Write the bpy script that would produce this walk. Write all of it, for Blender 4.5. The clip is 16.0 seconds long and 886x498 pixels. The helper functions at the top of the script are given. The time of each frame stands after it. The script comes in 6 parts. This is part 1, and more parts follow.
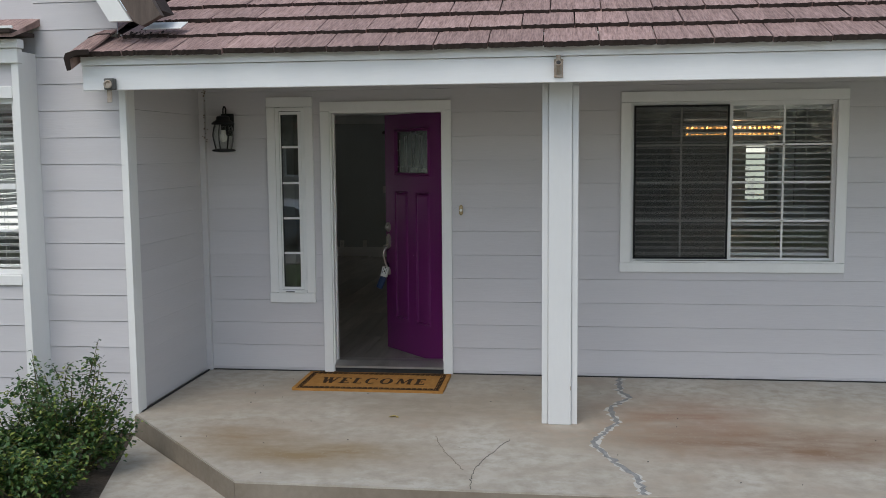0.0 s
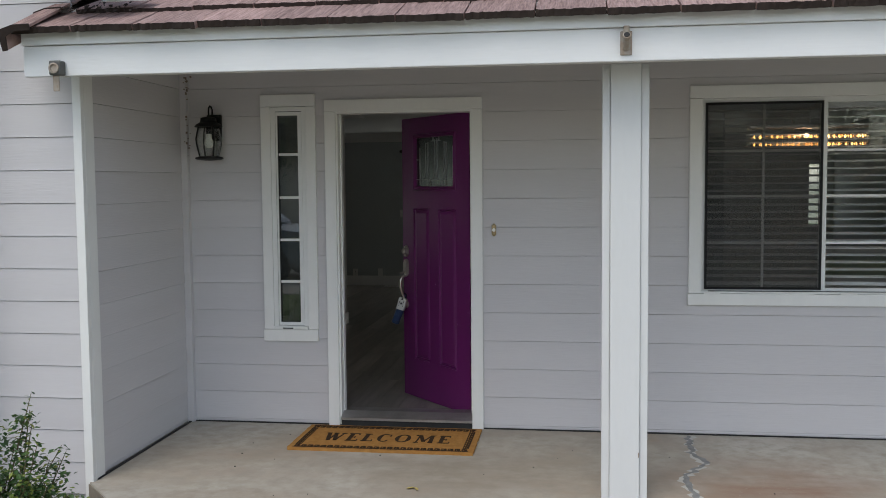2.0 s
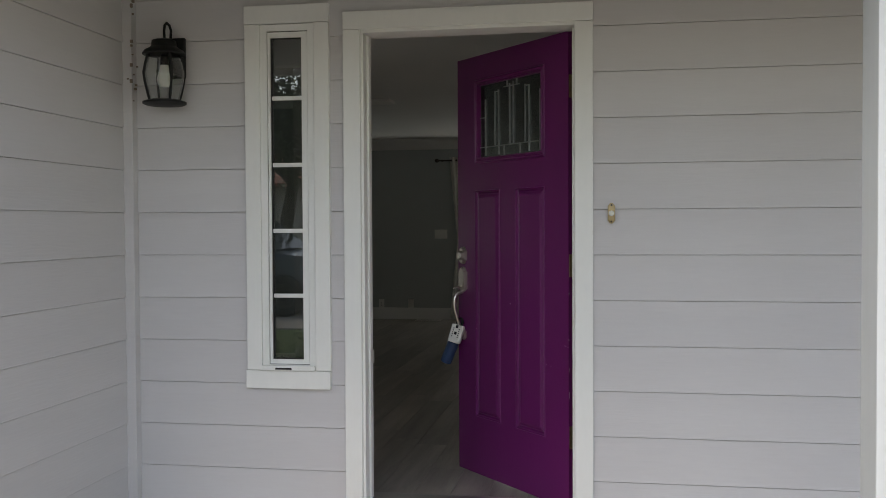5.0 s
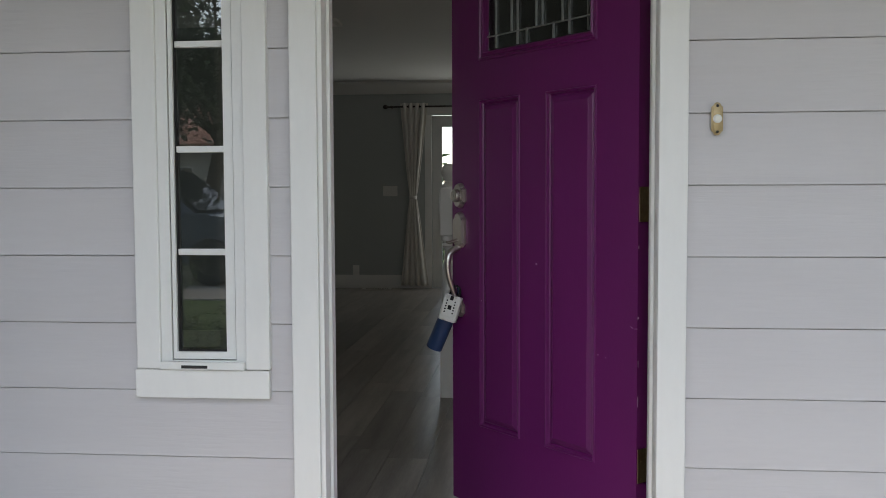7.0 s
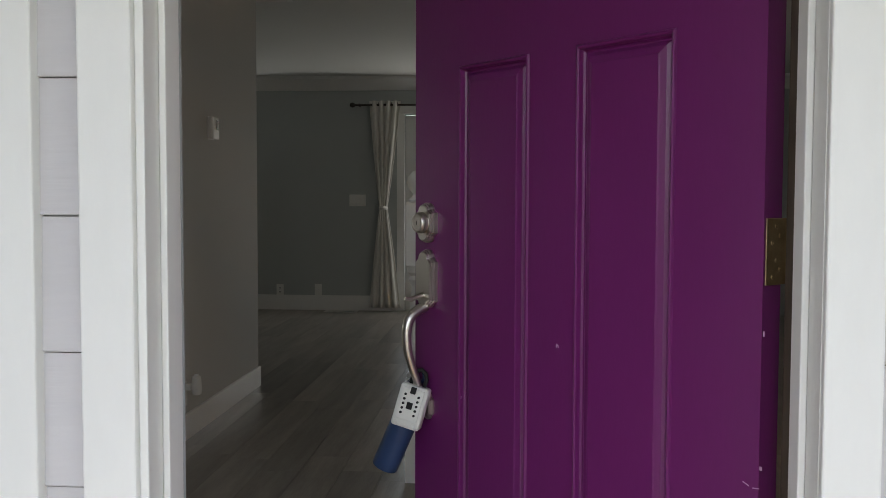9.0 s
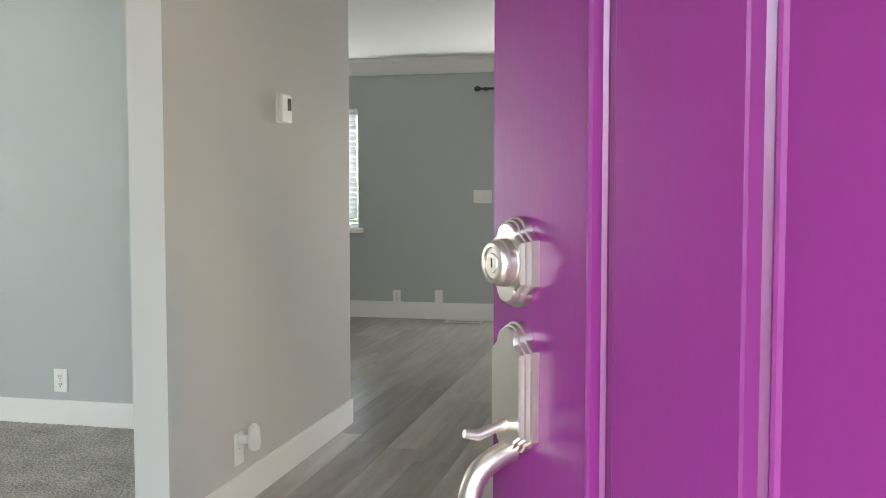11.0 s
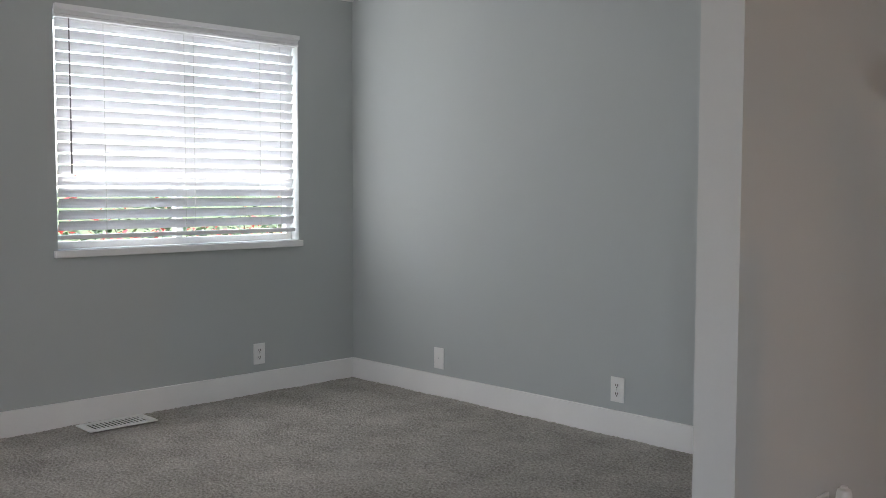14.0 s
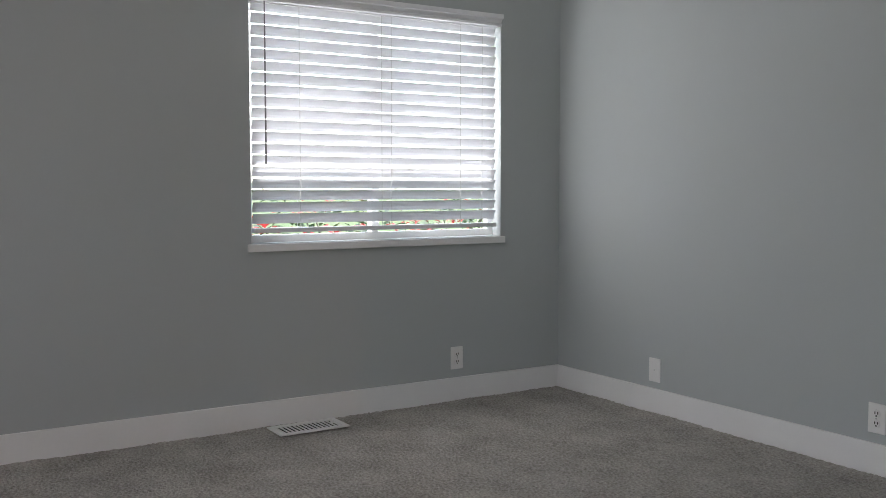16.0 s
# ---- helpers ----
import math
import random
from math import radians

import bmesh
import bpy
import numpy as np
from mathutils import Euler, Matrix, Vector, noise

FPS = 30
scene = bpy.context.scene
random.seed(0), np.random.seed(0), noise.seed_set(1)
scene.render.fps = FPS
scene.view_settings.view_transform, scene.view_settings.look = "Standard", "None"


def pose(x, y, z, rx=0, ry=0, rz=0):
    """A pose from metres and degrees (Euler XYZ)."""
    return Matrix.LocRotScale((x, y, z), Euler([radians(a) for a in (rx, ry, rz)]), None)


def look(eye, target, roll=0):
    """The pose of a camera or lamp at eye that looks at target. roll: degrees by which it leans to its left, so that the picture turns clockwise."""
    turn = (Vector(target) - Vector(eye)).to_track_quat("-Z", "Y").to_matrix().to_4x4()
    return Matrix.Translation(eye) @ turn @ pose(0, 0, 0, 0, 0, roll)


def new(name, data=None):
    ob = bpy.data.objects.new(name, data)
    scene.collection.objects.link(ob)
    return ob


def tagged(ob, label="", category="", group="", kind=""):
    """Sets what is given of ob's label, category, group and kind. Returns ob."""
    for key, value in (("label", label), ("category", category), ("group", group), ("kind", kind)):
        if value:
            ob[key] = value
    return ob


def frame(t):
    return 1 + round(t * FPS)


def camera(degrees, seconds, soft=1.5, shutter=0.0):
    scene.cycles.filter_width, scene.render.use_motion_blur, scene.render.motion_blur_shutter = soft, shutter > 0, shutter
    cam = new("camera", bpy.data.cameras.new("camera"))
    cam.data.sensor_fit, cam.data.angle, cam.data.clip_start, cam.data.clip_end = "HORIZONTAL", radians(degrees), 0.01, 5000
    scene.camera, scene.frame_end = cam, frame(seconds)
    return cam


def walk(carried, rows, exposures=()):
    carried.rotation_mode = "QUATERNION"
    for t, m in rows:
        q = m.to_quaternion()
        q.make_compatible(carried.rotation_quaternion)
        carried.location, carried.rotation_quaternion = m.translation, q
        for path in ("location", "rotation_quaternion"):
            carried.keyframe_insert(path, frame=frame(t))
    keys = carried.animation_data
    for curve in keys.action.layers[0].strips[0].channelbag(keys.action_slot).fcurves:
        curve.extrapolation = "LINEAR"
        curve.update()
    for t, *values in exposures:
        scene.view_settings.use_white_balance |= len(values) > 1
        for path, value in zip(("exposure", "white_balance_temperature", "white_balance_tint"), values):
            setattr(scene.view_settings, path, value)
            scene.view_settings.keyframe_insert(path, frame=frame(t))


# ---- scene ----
cam = camera(50.0, 16.0, soft=0.9)
PATH = [
    (0, (1.863, -7.601, 1.808), (1.616, -5.627, 1.605), -0.5),
    (0.5, (1.802, -7.252, 1.736), (1.539, -5.279, 1.541), -0.5),
    (1, (1.709, -6.914, 1.695), (1.434, -4.941, 1.514), -0.6),
    (1.5, (1.647, -6.632, 1.675), (1.373, -4.657, 1.524), -0.6),
    (2, (1.621, -6.3, 1.661), (1.338, -4.326, 1.521), -0.5),
    (2.5, (1.44, -5.959, 1.619), (1.148, -3.985, 1.482), -0.5),
    (3, (1.343, -5.561, 1.564), (1.045, -3.587, 1.438), -0.4),
    (3.5, (1.235, -5.165, 1.552), (0.923, -3.193, 1.42), -0.5),
    (3.8, (1.171, -4.907, 1.499), (0.857, -2.932, 1.51), -0.3),
    (4, (1.159, -4.745, 1.477), (0.838, -2.775, 1.601), -0.2),
    (4.2, (1.145, -4.592, 1.45), (0.824, -2.63, 1.666), -0.2),
    (4.5, (1.09, -4.388, 1.378), (0.771, -2.425, 1.589), -0.3),
    (4.7, (1.074, -4.227, 1.343), (0.739, -2.257, 1.438), -0.2),
    (5, (1.024, -4.028, 1.299), (0.694, -2.056, 1.248), -0.3),
    (5.2, (0.967, -3.881, 1.282), (0.657, -1.908, 1.163), -0.4),
    (7.3, (0.574, -2.39, 1.125), (0.398, -0.402, 1.006), -0.3),
    (7.5, (0.577, -2.255, 1.112), (0.411, -0.266, 0.981), -0.4),
    (8, (0.593, -1.86, 1.156), (0.442, 0.131, 1.045), -0.4),
    (8.5, (0.549, -1.571, 1.184), (0.402, 0.421, 1.088), 0.2),
    (8.7, (0.531, -1.46, 1.193), (0.386, 0.532, 1.092), 0.2),
    (10.8, (0.445, -0.225, 1.197), (0.089, 1.74, 1.08), 0.0),
    (11, (0.453, -0.131, 1.209), (0.018, 1.817, 1.091), 0.0),
    (11.5, (0.442, -0.005, 1.221), (-0.266, 1.861, 1.099), -0.0),
    (12, (0.378, 0.097, 1.229), (-0.55, 1.865, 1.103), 0.0),
    (12.5, (0.361, 0.202, 1.207), (-0.723, 1.879, 1.08), 0.2),
    (13, (0.303, 0.27, 1.196), (-1.015, 1.769, 1.069), 0.1),
    (13.5, (0.232, 0.317, 1.199), (-1.172, 1.736, 1.072), 0.0),
    (14, (0.126, 0.412, 1.207), (-1.304, 1.805, 1.08), 0.1),
    (14.5, (-0.009, 0.6, 1.222), (-1.535, 1.886, 1.099), 0.0),
    (15, (-0.154, 0.662, 1.206), (-1.774, 1.828, 1.085), 0.0),
    (15.5, (-0.222, 0.701, 1.173), (-1.883, 1.808, 1.055), -0.1),
    (16, (-0.267, 0.687, 1.171), (-1.956, 1.751, 1.04), 0.0),
]
walk(cam, [(t, look(eye, target, roll)) for t, eye, target, roll in PATH],
     exposures=[(0, 0.57, 6850, 8), (2, 0.67, 6850, 8), (3.5, 0.88, 6900, 8), (5, 1.07, 7200, 9), (7.5, 1.53, 6950, 9), (8, 1.75, 7050, 10), (8.5, 1.78, 7150, 10),
                (10.8, 4.02, 6800, 8), (11, 4.4, 6800, 8), (11.5, 4.45, 6800, 9), (12, 4.17, 6850, 10), (13, 3.38, 6700, 14), (14.5, 3.3, 6680, 15), (16, 3.1, 6700, 16)])

# ---- world, sun, exposure ----
world = bpy.data.worlds.new("sky")
scene.world = world
world.use_nodes = True
wn, wl = world.node_tree.nodes, world.node_tree.links
wbg = wn["Background"]
wsky = wn.new("ShaderNodeTexSky")
wsky.sky_type, wsky.sun_disc = "NISHITA", False
wsky.sun_elevation, wsky.sun_rotation = radians(55), radians(200)
whs = wn.new("ShaderNodeHueSaturation")
whs.inputs["Saturation"].default_value = 0.74
wl.new(wsky.outputs[0], whs.inputs["Color"])
wl.new(whs.outputs[0], wbg.inputs["Color"])
wbg.inputs["Strength"].default_value = 0.15
sun_data = bpy.data.lights.new("sun", "SUN")
sun_data.energy, sun_data.angle, sun_data.color = 0.85, radians(40), (1.0, 0.99, 0.98)
sun = new("sun", sun_data)
sun.matrix_world = look((0, 0, 20), (4, 11.5, 0))



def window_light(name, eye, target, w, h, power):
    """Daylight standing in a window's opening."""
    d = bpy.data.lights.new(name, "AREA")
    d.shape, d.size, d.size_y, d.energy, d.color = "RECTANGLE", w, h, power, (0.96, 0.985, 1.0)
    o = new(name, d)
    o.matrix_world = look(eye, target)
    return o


window_light("daylight_west", (-4.552, 2.996, 1.50), (0.0, 2.996, 2.3), 1.34, 1.10, 3.3)
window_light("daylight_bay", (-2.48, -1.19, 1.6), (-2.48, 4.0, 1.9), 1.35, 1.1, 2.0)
window_light("daylight_dining", (3.18, 0.20, 1.55), (3.18, 4.0, 1.55), 1.45, 1.2, 2.3)
window_light("daylight_garden_door", (-0.08, 8.495, 1.1), (-0.08, 4.0, 1.1), 0.50, 1.6, 2.7)
window_light("daylight_far", (-2.95, 8.515, 1.43), (-2.95, 4.0, 1.43), 1.1, 1.0, 3.4)

window_light("daylight_back", (4.96, 8.515, 1.43), (4.96, 4.0, 1.43), 0.40, 0.86, 0.3)

bulb_data = bpy.data.lights.new("chandelier_light", "POINT")
bulb_data.energy, bulb_data.color, bulb_data.shadow_soft_size = 4.2, (1.0, 0.64, 0.42), 0.02
bulb_light = new("chandelier_light", bulb_data)
bulb_light.location = (3.55, 2.25, 2.035)

# ---- materials ----


def nodes_of(name):
    m = bpy.data.materials.new(name)
    m.use_nodes = True
    return m, m.node_tree.nodes, m.node_tree.links, m.node_tree.nodes["Principled BSDF"]


def surface(name, col, col2=None, rough=0.6, metal=0.0, scale=6.0, fine=60.0, bump=0.1, stretch=(1, 1, 1), spec=0.4,
            per_object=0.0, dist=0.004, grain=0.35):
    """Two-scale varied surface: col to col2 by broad noise, grain and relief by fine noise, in object metres."""
    m, n, l, p = nodes_of(name)
    col2 = col2 or tuple(c * 0.86 for c in col)
    tc = n.new("ShaderNodeTexCoord")
    mp = n.new("ShaderNodeMapping")
    mp.inputs["Scale"].default_value = stretch
    l.new(tc.outputs["Object"], mp.inputs["Vector"])
    a, b = n.new("ShaderNodeTexNoise"), n.new("ShaderNodeTexNoise")
    a.inputs["Scale"].default_value, a.inputs["Detail"].default_value = scale, 5
    b.inputs["Scale"].default_value, b.inputs["Detail"].default_value = fine, 4
    l.new(mp.outputs[0], a.inputs["Vector"])
    l.new(mp.outputs[0], b.inputs["Vector"])
    if per_object:
        oi = n.new("ShaderNodeObjectInfo")
        off = n.new("ShaderNodeVectorMath")
        off.operation = "MULTIPLY_ADD"
        off.inputs[1].default_value, off.inputs[2].default_value = (37, 19, 53), (0, 0, 0)
        l.new(oi.outputs["Random"], off.inputs[0])
        l.new(off.outputs[0], mp.inputs["Location"])
    mixn = n.new("ShaderNodeMath")
    mixn.operation = "MULTIPLY_ADD"
    mixn.inputs[1].default_value = grain
    l.new(b.outputs["Fac"], mixn.inputs[0])
    l.new(a.outputs["Fac"], mixn.inputs[2])
    ramp = n.new("ShaderNodeValToRGB")
    ramp.color_ramp.elements[0].position, ramp.color_ramp.elements[1].position = 0.333, 0.667
    ramp.color_ramp.elements[0].color, ramp.color_ramp.elements[1].color = (*col, 1), (*col2, 1)
    norm = n.new("ShaderNodeMath")
    norm.operation = "DIVIDE"
    norm.inputs[1].default_value = 1 + grain
    l.new(mixn.outputs[0], norm.inputs[0])
    l.new(norm.outputs[0], ramp.inputs[0])
    out = ramp.outputs[0]
    if per_object:
        hs = n.new("ShaderNodeHueSaturation")
        mr = n.new("ShaderNodeMapRange")
        mr.inputs["To Min"].default_value, mr.inputs["To Max"].default_value = 1 - per_object, 1 + per_object
        l.new(oi.outputs["Random"], mr.inputs["Value"])
        l.new(mr.outputs[0], hs.inputs["Value"])
        l.new(out, hs.inputs["Color"])
        out = hs.outputs[0]
    l.new(out, p.inputs["Base Color"])
    p.inputs["Roughness"].default_value, p.inputs["Metallic"].default_value = rough, metal
    p.inputs["Specular IOR Level"].default_value = spec
    if bump:
        bp = n.new("ShaderNodeBump")
        bp.inputs["Strength"].default_value, bp.inputs["Distance"].default_value = bump, dist
        l.new(b.outputs["Fac"], bp.inputs["Height"])
        l.new(bp.outputs[0], p.inputs["Normal"])
    return m


def glass(name, rough=0.0, tint=(0.95, 0.97, 0.96), ior=1.45):
    m, n, l, p = nodes_of(name)
    p.inputs["Base Color"].default_value = (*tint, 1)
    p.inputs["Roughness"].default_value = rough
    p.inputs["Transmission Weight"].default_value = 1.0
    p.inputs["IOR"].default_value = ior
    return m


def glow(name, col, strength):
    m, n, l, p = nodes_of(name)
    p.inputs["Base Color"].default_value = (*col, 1)
    p.inputs["Emission Color"].default_value = (*col, 1)
    p.inputs["Emission Strength"].default_value = strength
    return m


SIDING = surface("siding_paint", (0.576, 0.557, 0.565), (0.534, 0.515, 0.523), 0.6, scale=1.5, fine=40, bump=0.32,
                 stretch=(0.25, 0.25, 3.0), per_object=0.02, dist=0.003)
TRIM = surface("white_trim_paint", (0.785, 0.78, 0.757), (0.735, 0.73, 0.708), 0.5, scale=3, fine=50, bump=0.12, stretch=(1, 1, 0.3))
BEAMW = surface("white_beam_paint", (0.77, 0.773, 0.768), (0.71, 0.713, 0.708), 0.55, scale=2, fine=40, bump=0.2, stretch=(0.2, 1, 2))
VINYL = surface("white_vinyl", (0.78, 0.78, 0.76), (0.72, 0.72, 0.70), 0.4, scale=4, fine=90, bump=0.03)
# porch white, darkened all over to hold the roof overhang's shade on the post
POSTW = surface("white_post_paint_shaded", (0.635, 0.64, 0.635), (0.59, 0.595, 0.59), 0.55, scale=2, fine=40, bump=0.2, stretch=(1, 1, 0.2))
UNDER = surface("grey_brown_beam_underside", (0.50, 0.475, 0.435), (0.38, 0.355, 0.32), 0.8, scale=3, fine=30, bump=0.4, stretch=(0.3, 2, 2))
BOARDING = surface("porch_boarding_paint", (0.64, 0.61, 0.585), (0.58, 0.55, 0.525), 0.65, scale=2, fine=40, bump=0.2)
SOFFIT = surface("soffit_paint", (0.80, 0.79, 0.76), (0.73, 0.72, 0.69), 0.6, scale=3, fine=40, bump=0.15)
WALLP = surface("grey_wall_paint", (0.455, 0.487, 0.487), (0.435, 0.467, 0.467), 0.75, scale=0.7, fine=140, bump=0.06, dist=0.002)
ENTRYP = surface("warm_grey_entry_paint", (0.555, 0.555, 0.540), (0.533, 0.533, 0.518), 0.75, scale=0.7, fine=140, bump=0.06, dist=0.002)
CEILP = surface("ceiling_paint", (0.73, 0.73, 0.71), (0.69, 0.69, 0.67), 0.85, scale=0.8, fine=90, bump=0.15)
BASEW = surface("white_baseboard_paint", (0.84, 0.84, 0.83), (0.80, 0.80, 0.79), 0.4, scale=3, fine=80, bump=0.03)
PURPLE = surface("purple_door_paint", (0.150, 0.0145, 0.121), (0.131, 0.0125, 0.105), 0.30, scale=3, fine=130, bump=0.22, dist=0.001, spec=0.4, stretch=(1, 1, 0.22))
BLACKM = surface("black_metal", (0.010, 0.010, 0.011), (0.016, 0.016, 0.016), 0.5, scale=20, fine=120, bump=0.1, spec=0.2)
NICKEL = surface("satin_nickel", (0.66, 0.62, 0.57), (0.60, 0.56, 0.51), 0.33, 1.0, scale=20, fine=200, bump=0.02)
BRASS = surface("worn_brass", (0.42, 0.32, 0.18), (0.30, 0.23, 0.13), 0.42, 1.0, scale=25, fine=160, bump=0.1)
ALU = surface("threshold_aluminium", (0.52, 0.51, 0.50), (0.40, 0.39, 0.38), 0.4, 0.9, scale=8, fine=90, bump=0.1)
PLASTIC = surface("white_plastic", (0.82, 0.82, 0.80), (0.79, 0.79, 0.77), 0.35, scale=10, fine=100, bump=0.0)
SLATW = surface("blind_slat", (0.82, 0.83, 0.84), (0.79, 0.80, 0.81), 0.45, scale=4, fine=60, bump=0.0)
DARKW = surface("dark_recess", (0.02, 0.02, 0.02), (0.03, 0.03, 0.03), 0.8, scale=10, fine=50, bump=0.0)
GLASS = glass("window_glass")
TINTGLASS = glass("grey_tinted_glass", 0.0, (0.40, 0.43, 0.42), 2.0)
RAINGLASS = glass("textured_door_glass", 0.22, (0.10, 0.115, 0.11))
SUBFLOOR = surface("plank_groove", (0.12, 0.10, 0.085), rough=0.8, bump=0)


def concrete(name):
    """Pale trowelled slab with broad rusty-brown stains, streaks and pits."""
    m, n, l, p = nodes_of(name)
    tc = n.new("ShaderNodeTexCoord")
    out = None

    def noise_fac(scale, detail, stretch, lo, hi, seed):
        mp = n.new("ShaderNodeMapping")
        mp.inputs["Scale"].default_value, mp.inputs["Location"].default_value = stretch, (seed, seed * 0.7, seed * 1.3)
        l.new(tc.outputs["Object"], mp.inputs["Vector"])
        t = n.new("ShaderNodeTexNoise")
        t.inputs["Scale"].default_value, t.inputs["Detail"].default_value, t.inputs["Roughness"].default_value = scale, detail, 0.62
        l.new(mp.outputs[0], t.inputs["Vector"])
        r = n.new("ShaderNodeMapRange")
        r.inputs["From Min"].default_value, r.inputs["From Max"].default_value = lo, hi
        l.new(t.outputs["Fac"], r.inputs["Value"])
        return r.outputs[0], t.outputs["Fac"]

    def mix(a, b, fac):
        x = n.new("ShaderNodeMix")
        x.data_type = "RGBA"
        l.new(fac, x.inputs["Factor"])
        if isinstance(a, tuple):
            x.inputs["A"].default_value = (*a, 1)
        else:
            l.new(a, x.inputs["A"])
        x.inputs["B"].default_value = (*b, 1)
        return x.outputs["Result"]
    def blot(cx, cy, rx, ry, lo, hi, seed):
        mp = n.new("ShaderNodeMapping")
        mp.inputs["Scale"].default_value, mp.inputs["Location"].default_value = (1 / rx, 1 / ry, 0), (-cx / rx, -cy / ry, 0)
        l.new(tc.outputs["Object"], mp.inputs["Vector"])
        ln = n.new("ShaderNodeVectorMath")
        ln.operation = "LENGTH"
        l.new(mp.outputs[0], ln.inputs[0])
        r = n.new("ShaderNodeMapRange")
        r.interpolation_type = "SMOOTHSTEP"
        r.inputs["From Min"].default_value, r.inputs["From Max"].default_value = 1.0, 0.15
        l.new(ln.outputs["Value"], r.inputs["Value"])
        mu = n.new("ShaderNodeMath")
        mu.operation = "MULTIPLY"
        l.new(r.outputs[0], mu.inputs[0])
        l.new(noise_fac(3.2, 8, (0.55, 1.5, 1), lo, hi, seed)[0], mu.inputs[1])
        return mu.outputs[0]
    f1, _ = noise_fac(3.0, 6, (1, 1, 1), 0.35, 0.75, 0)
    f2, _ = noise_fac(0.55, 7, (0.8, 1.3, 1), 0.44, 0.66, 4.6)
    f3, _ = noise_fac(1.1, 7, (0.7, 1.5, 1), 0.52, 0.74, 9)
    f4, g4 = noise_fac(34, 4, (1, 1, 1), 0.60, 0.80, 2)
    f5, _ = noise_fac(0.9, 5, (1.0, 0.8, 1), 0.52, 0.78, 15)
    f6, _ = noise_fac(11, 8, (1, 1, 1), 0.42, 0.72, 21)
    c = mix((0.43, 0.405, 0.355), (0.35, 0.325, 0.28), f1)
    c = mix(c, (0.31, 0.245, 0.185), f2)
    c = mix(c, (0.31, 0.265, 0.20), f3)
    c = mix(c, (0.47, 0.455, 0.41), f5)
    c = mix(c, (0.29, 0.26, 0.212), f6)
    c = mix(c, (0.185, 0.108, 0.064), blot(3.30, -1.72, 1.5, 0.55, 0.22, 0.62, 31))
    c = mix(c, (0.24, 0.145, 0.10), blot(2.7, -1.1, 0.9, 0.8, 0.28, 0.72, 37))
    c = mix(c, (0.235, 0.165, 0.095), blot(-0.18, -1.85, 0.8, 0.55, 0.26, 0.66, 43))
    c = mix(c, (0.225, 0.16, 0.085), blot(0.35, -2.12, 0.95, 0.42, 0.26, 0.62, 53))
    c = mix(c, (0.24, 0.20, 0.15), blot(1.0, -1.0, 1.1, 0.6, 0.30, 0.72, 47))
    c = mix(c, (0.31, 0.275, 0.225), f4)
    l.new(c, p.inputs["Base Color"])
    p.inputs["Roughness"].default_value = 0.72
    bp = n.new("ShaderNodeBump")
    bp.inputs["Strength"].default_value, bp.inputs["Distance"].default_value = 0.3, 0.003
    l.new(g4, bp.inputs["Height"])
    l.new(bp.outputs[0], p.inputs["Normal"])
    return m


CONCRETE = concrete("porch_concrete")
CARPET = surface("grey_carpet", (0.58, 0.557, 0.516), (0.255, 0.239, 0.216), 0.95, scale=5, fine=85, bump=1.0, dist=0.014, spec=0.1, grain=2.0)
PLANKW = surface("grey_wood_plank", (0.32, 0.295, 0.265), (0.165, 0.148, 0.130), 0.28, scale=2.2, fine=24, bump=0.12, stretch=(7, 0.7, 1),
                 per_object=0.24, dist=0.002)
TILE = surface("roof_shake_tile", (0.45, 0.305, 0.275), (0.165, 0.102, 0.09), 0.85, scale=4, fine=14, bump=0.8, stretch=(9, 0.8, 0.8),
               per_object=0.14, dist=0.012, grain=1.3)
# dark brown tile edge, taken near black with the shadow under the butts painted in
TILE_EDGE = surface("dark_tile_edge_shade", (0.045, 0.030, 0.025), (0.028, 0.019, 0.016), 0.9, scale=8, fine=40, bump=0.6)
SOIL = surface("garden_soil", (0.07, 0.055, 0.04), (0.045, 0.035, 0.027), 0.95, scale=3, fine=30, bump=0.7, dist=0.02)

# ---- mesh helpers ----


def part(name, bm, material, parent=None, label="", smooth=False):
    me = bpy.data.meshes.new(name)
    bmesh.ops.recalc_face_normals(bm, faces=bm.faces)
    if smooth:
        for f in bm.faces:
            f.smooth = True
    bm.to_mesh(me)
    bm.free()
    me.materials.append(material)
    if smooth:
        me.set_sharp_from_angle(angle=radians(38))
    ob = new(name, me)
    if parent is not None:
        ob.parent = parent
    if label:
        ob["label"] = label
    return ob


def shared(name, me, parent, m):
    ob = new(name, me)
    ob.parent = parent
    ob.matrix_basis = m
    return ob


def thing(name, label, category, m=None, group="", kind=""):
    ob = new(name)
    ob.empty_display_size = 0.1
    if m is not None:
        ob.matrix_basis = m
    return tagged(ob, label, category, group, kind)


def add_box(bm, x0, x1, y0, y1, z0, z1, bev=0.0):
    t = bmesh.new()
    bmesh.ops.create_cube(t, size=1.0)
    bmesh.ops.scale(t, vec=(x1 - x0, y1 - y0, z1 - z0), verts=t.verts)
    bmesh.ops.translate(t, vec=((x0 + x1) / 2, (y0 + y1) / 2, (z0 + z1) / 2), verts=t.verts)
    if bev:
        bmesh.ops.bevel(t, geom=t.edges[:], offset=bev, segments=2, affect="EDGES", profile=0.5)
    me = bpy.data.meshes.new("tmp")
    t.to_mesh(me)
    t.free()
    bm.from_mesh(me)
    bpy.data.meshes.remove(me)
    return bm


def box(x0, x1, y0, y1, z0, z1, bev=0.0):
    return add_box(bmesh.new(), x0, x1, y0, y1, z0, z1, bev)


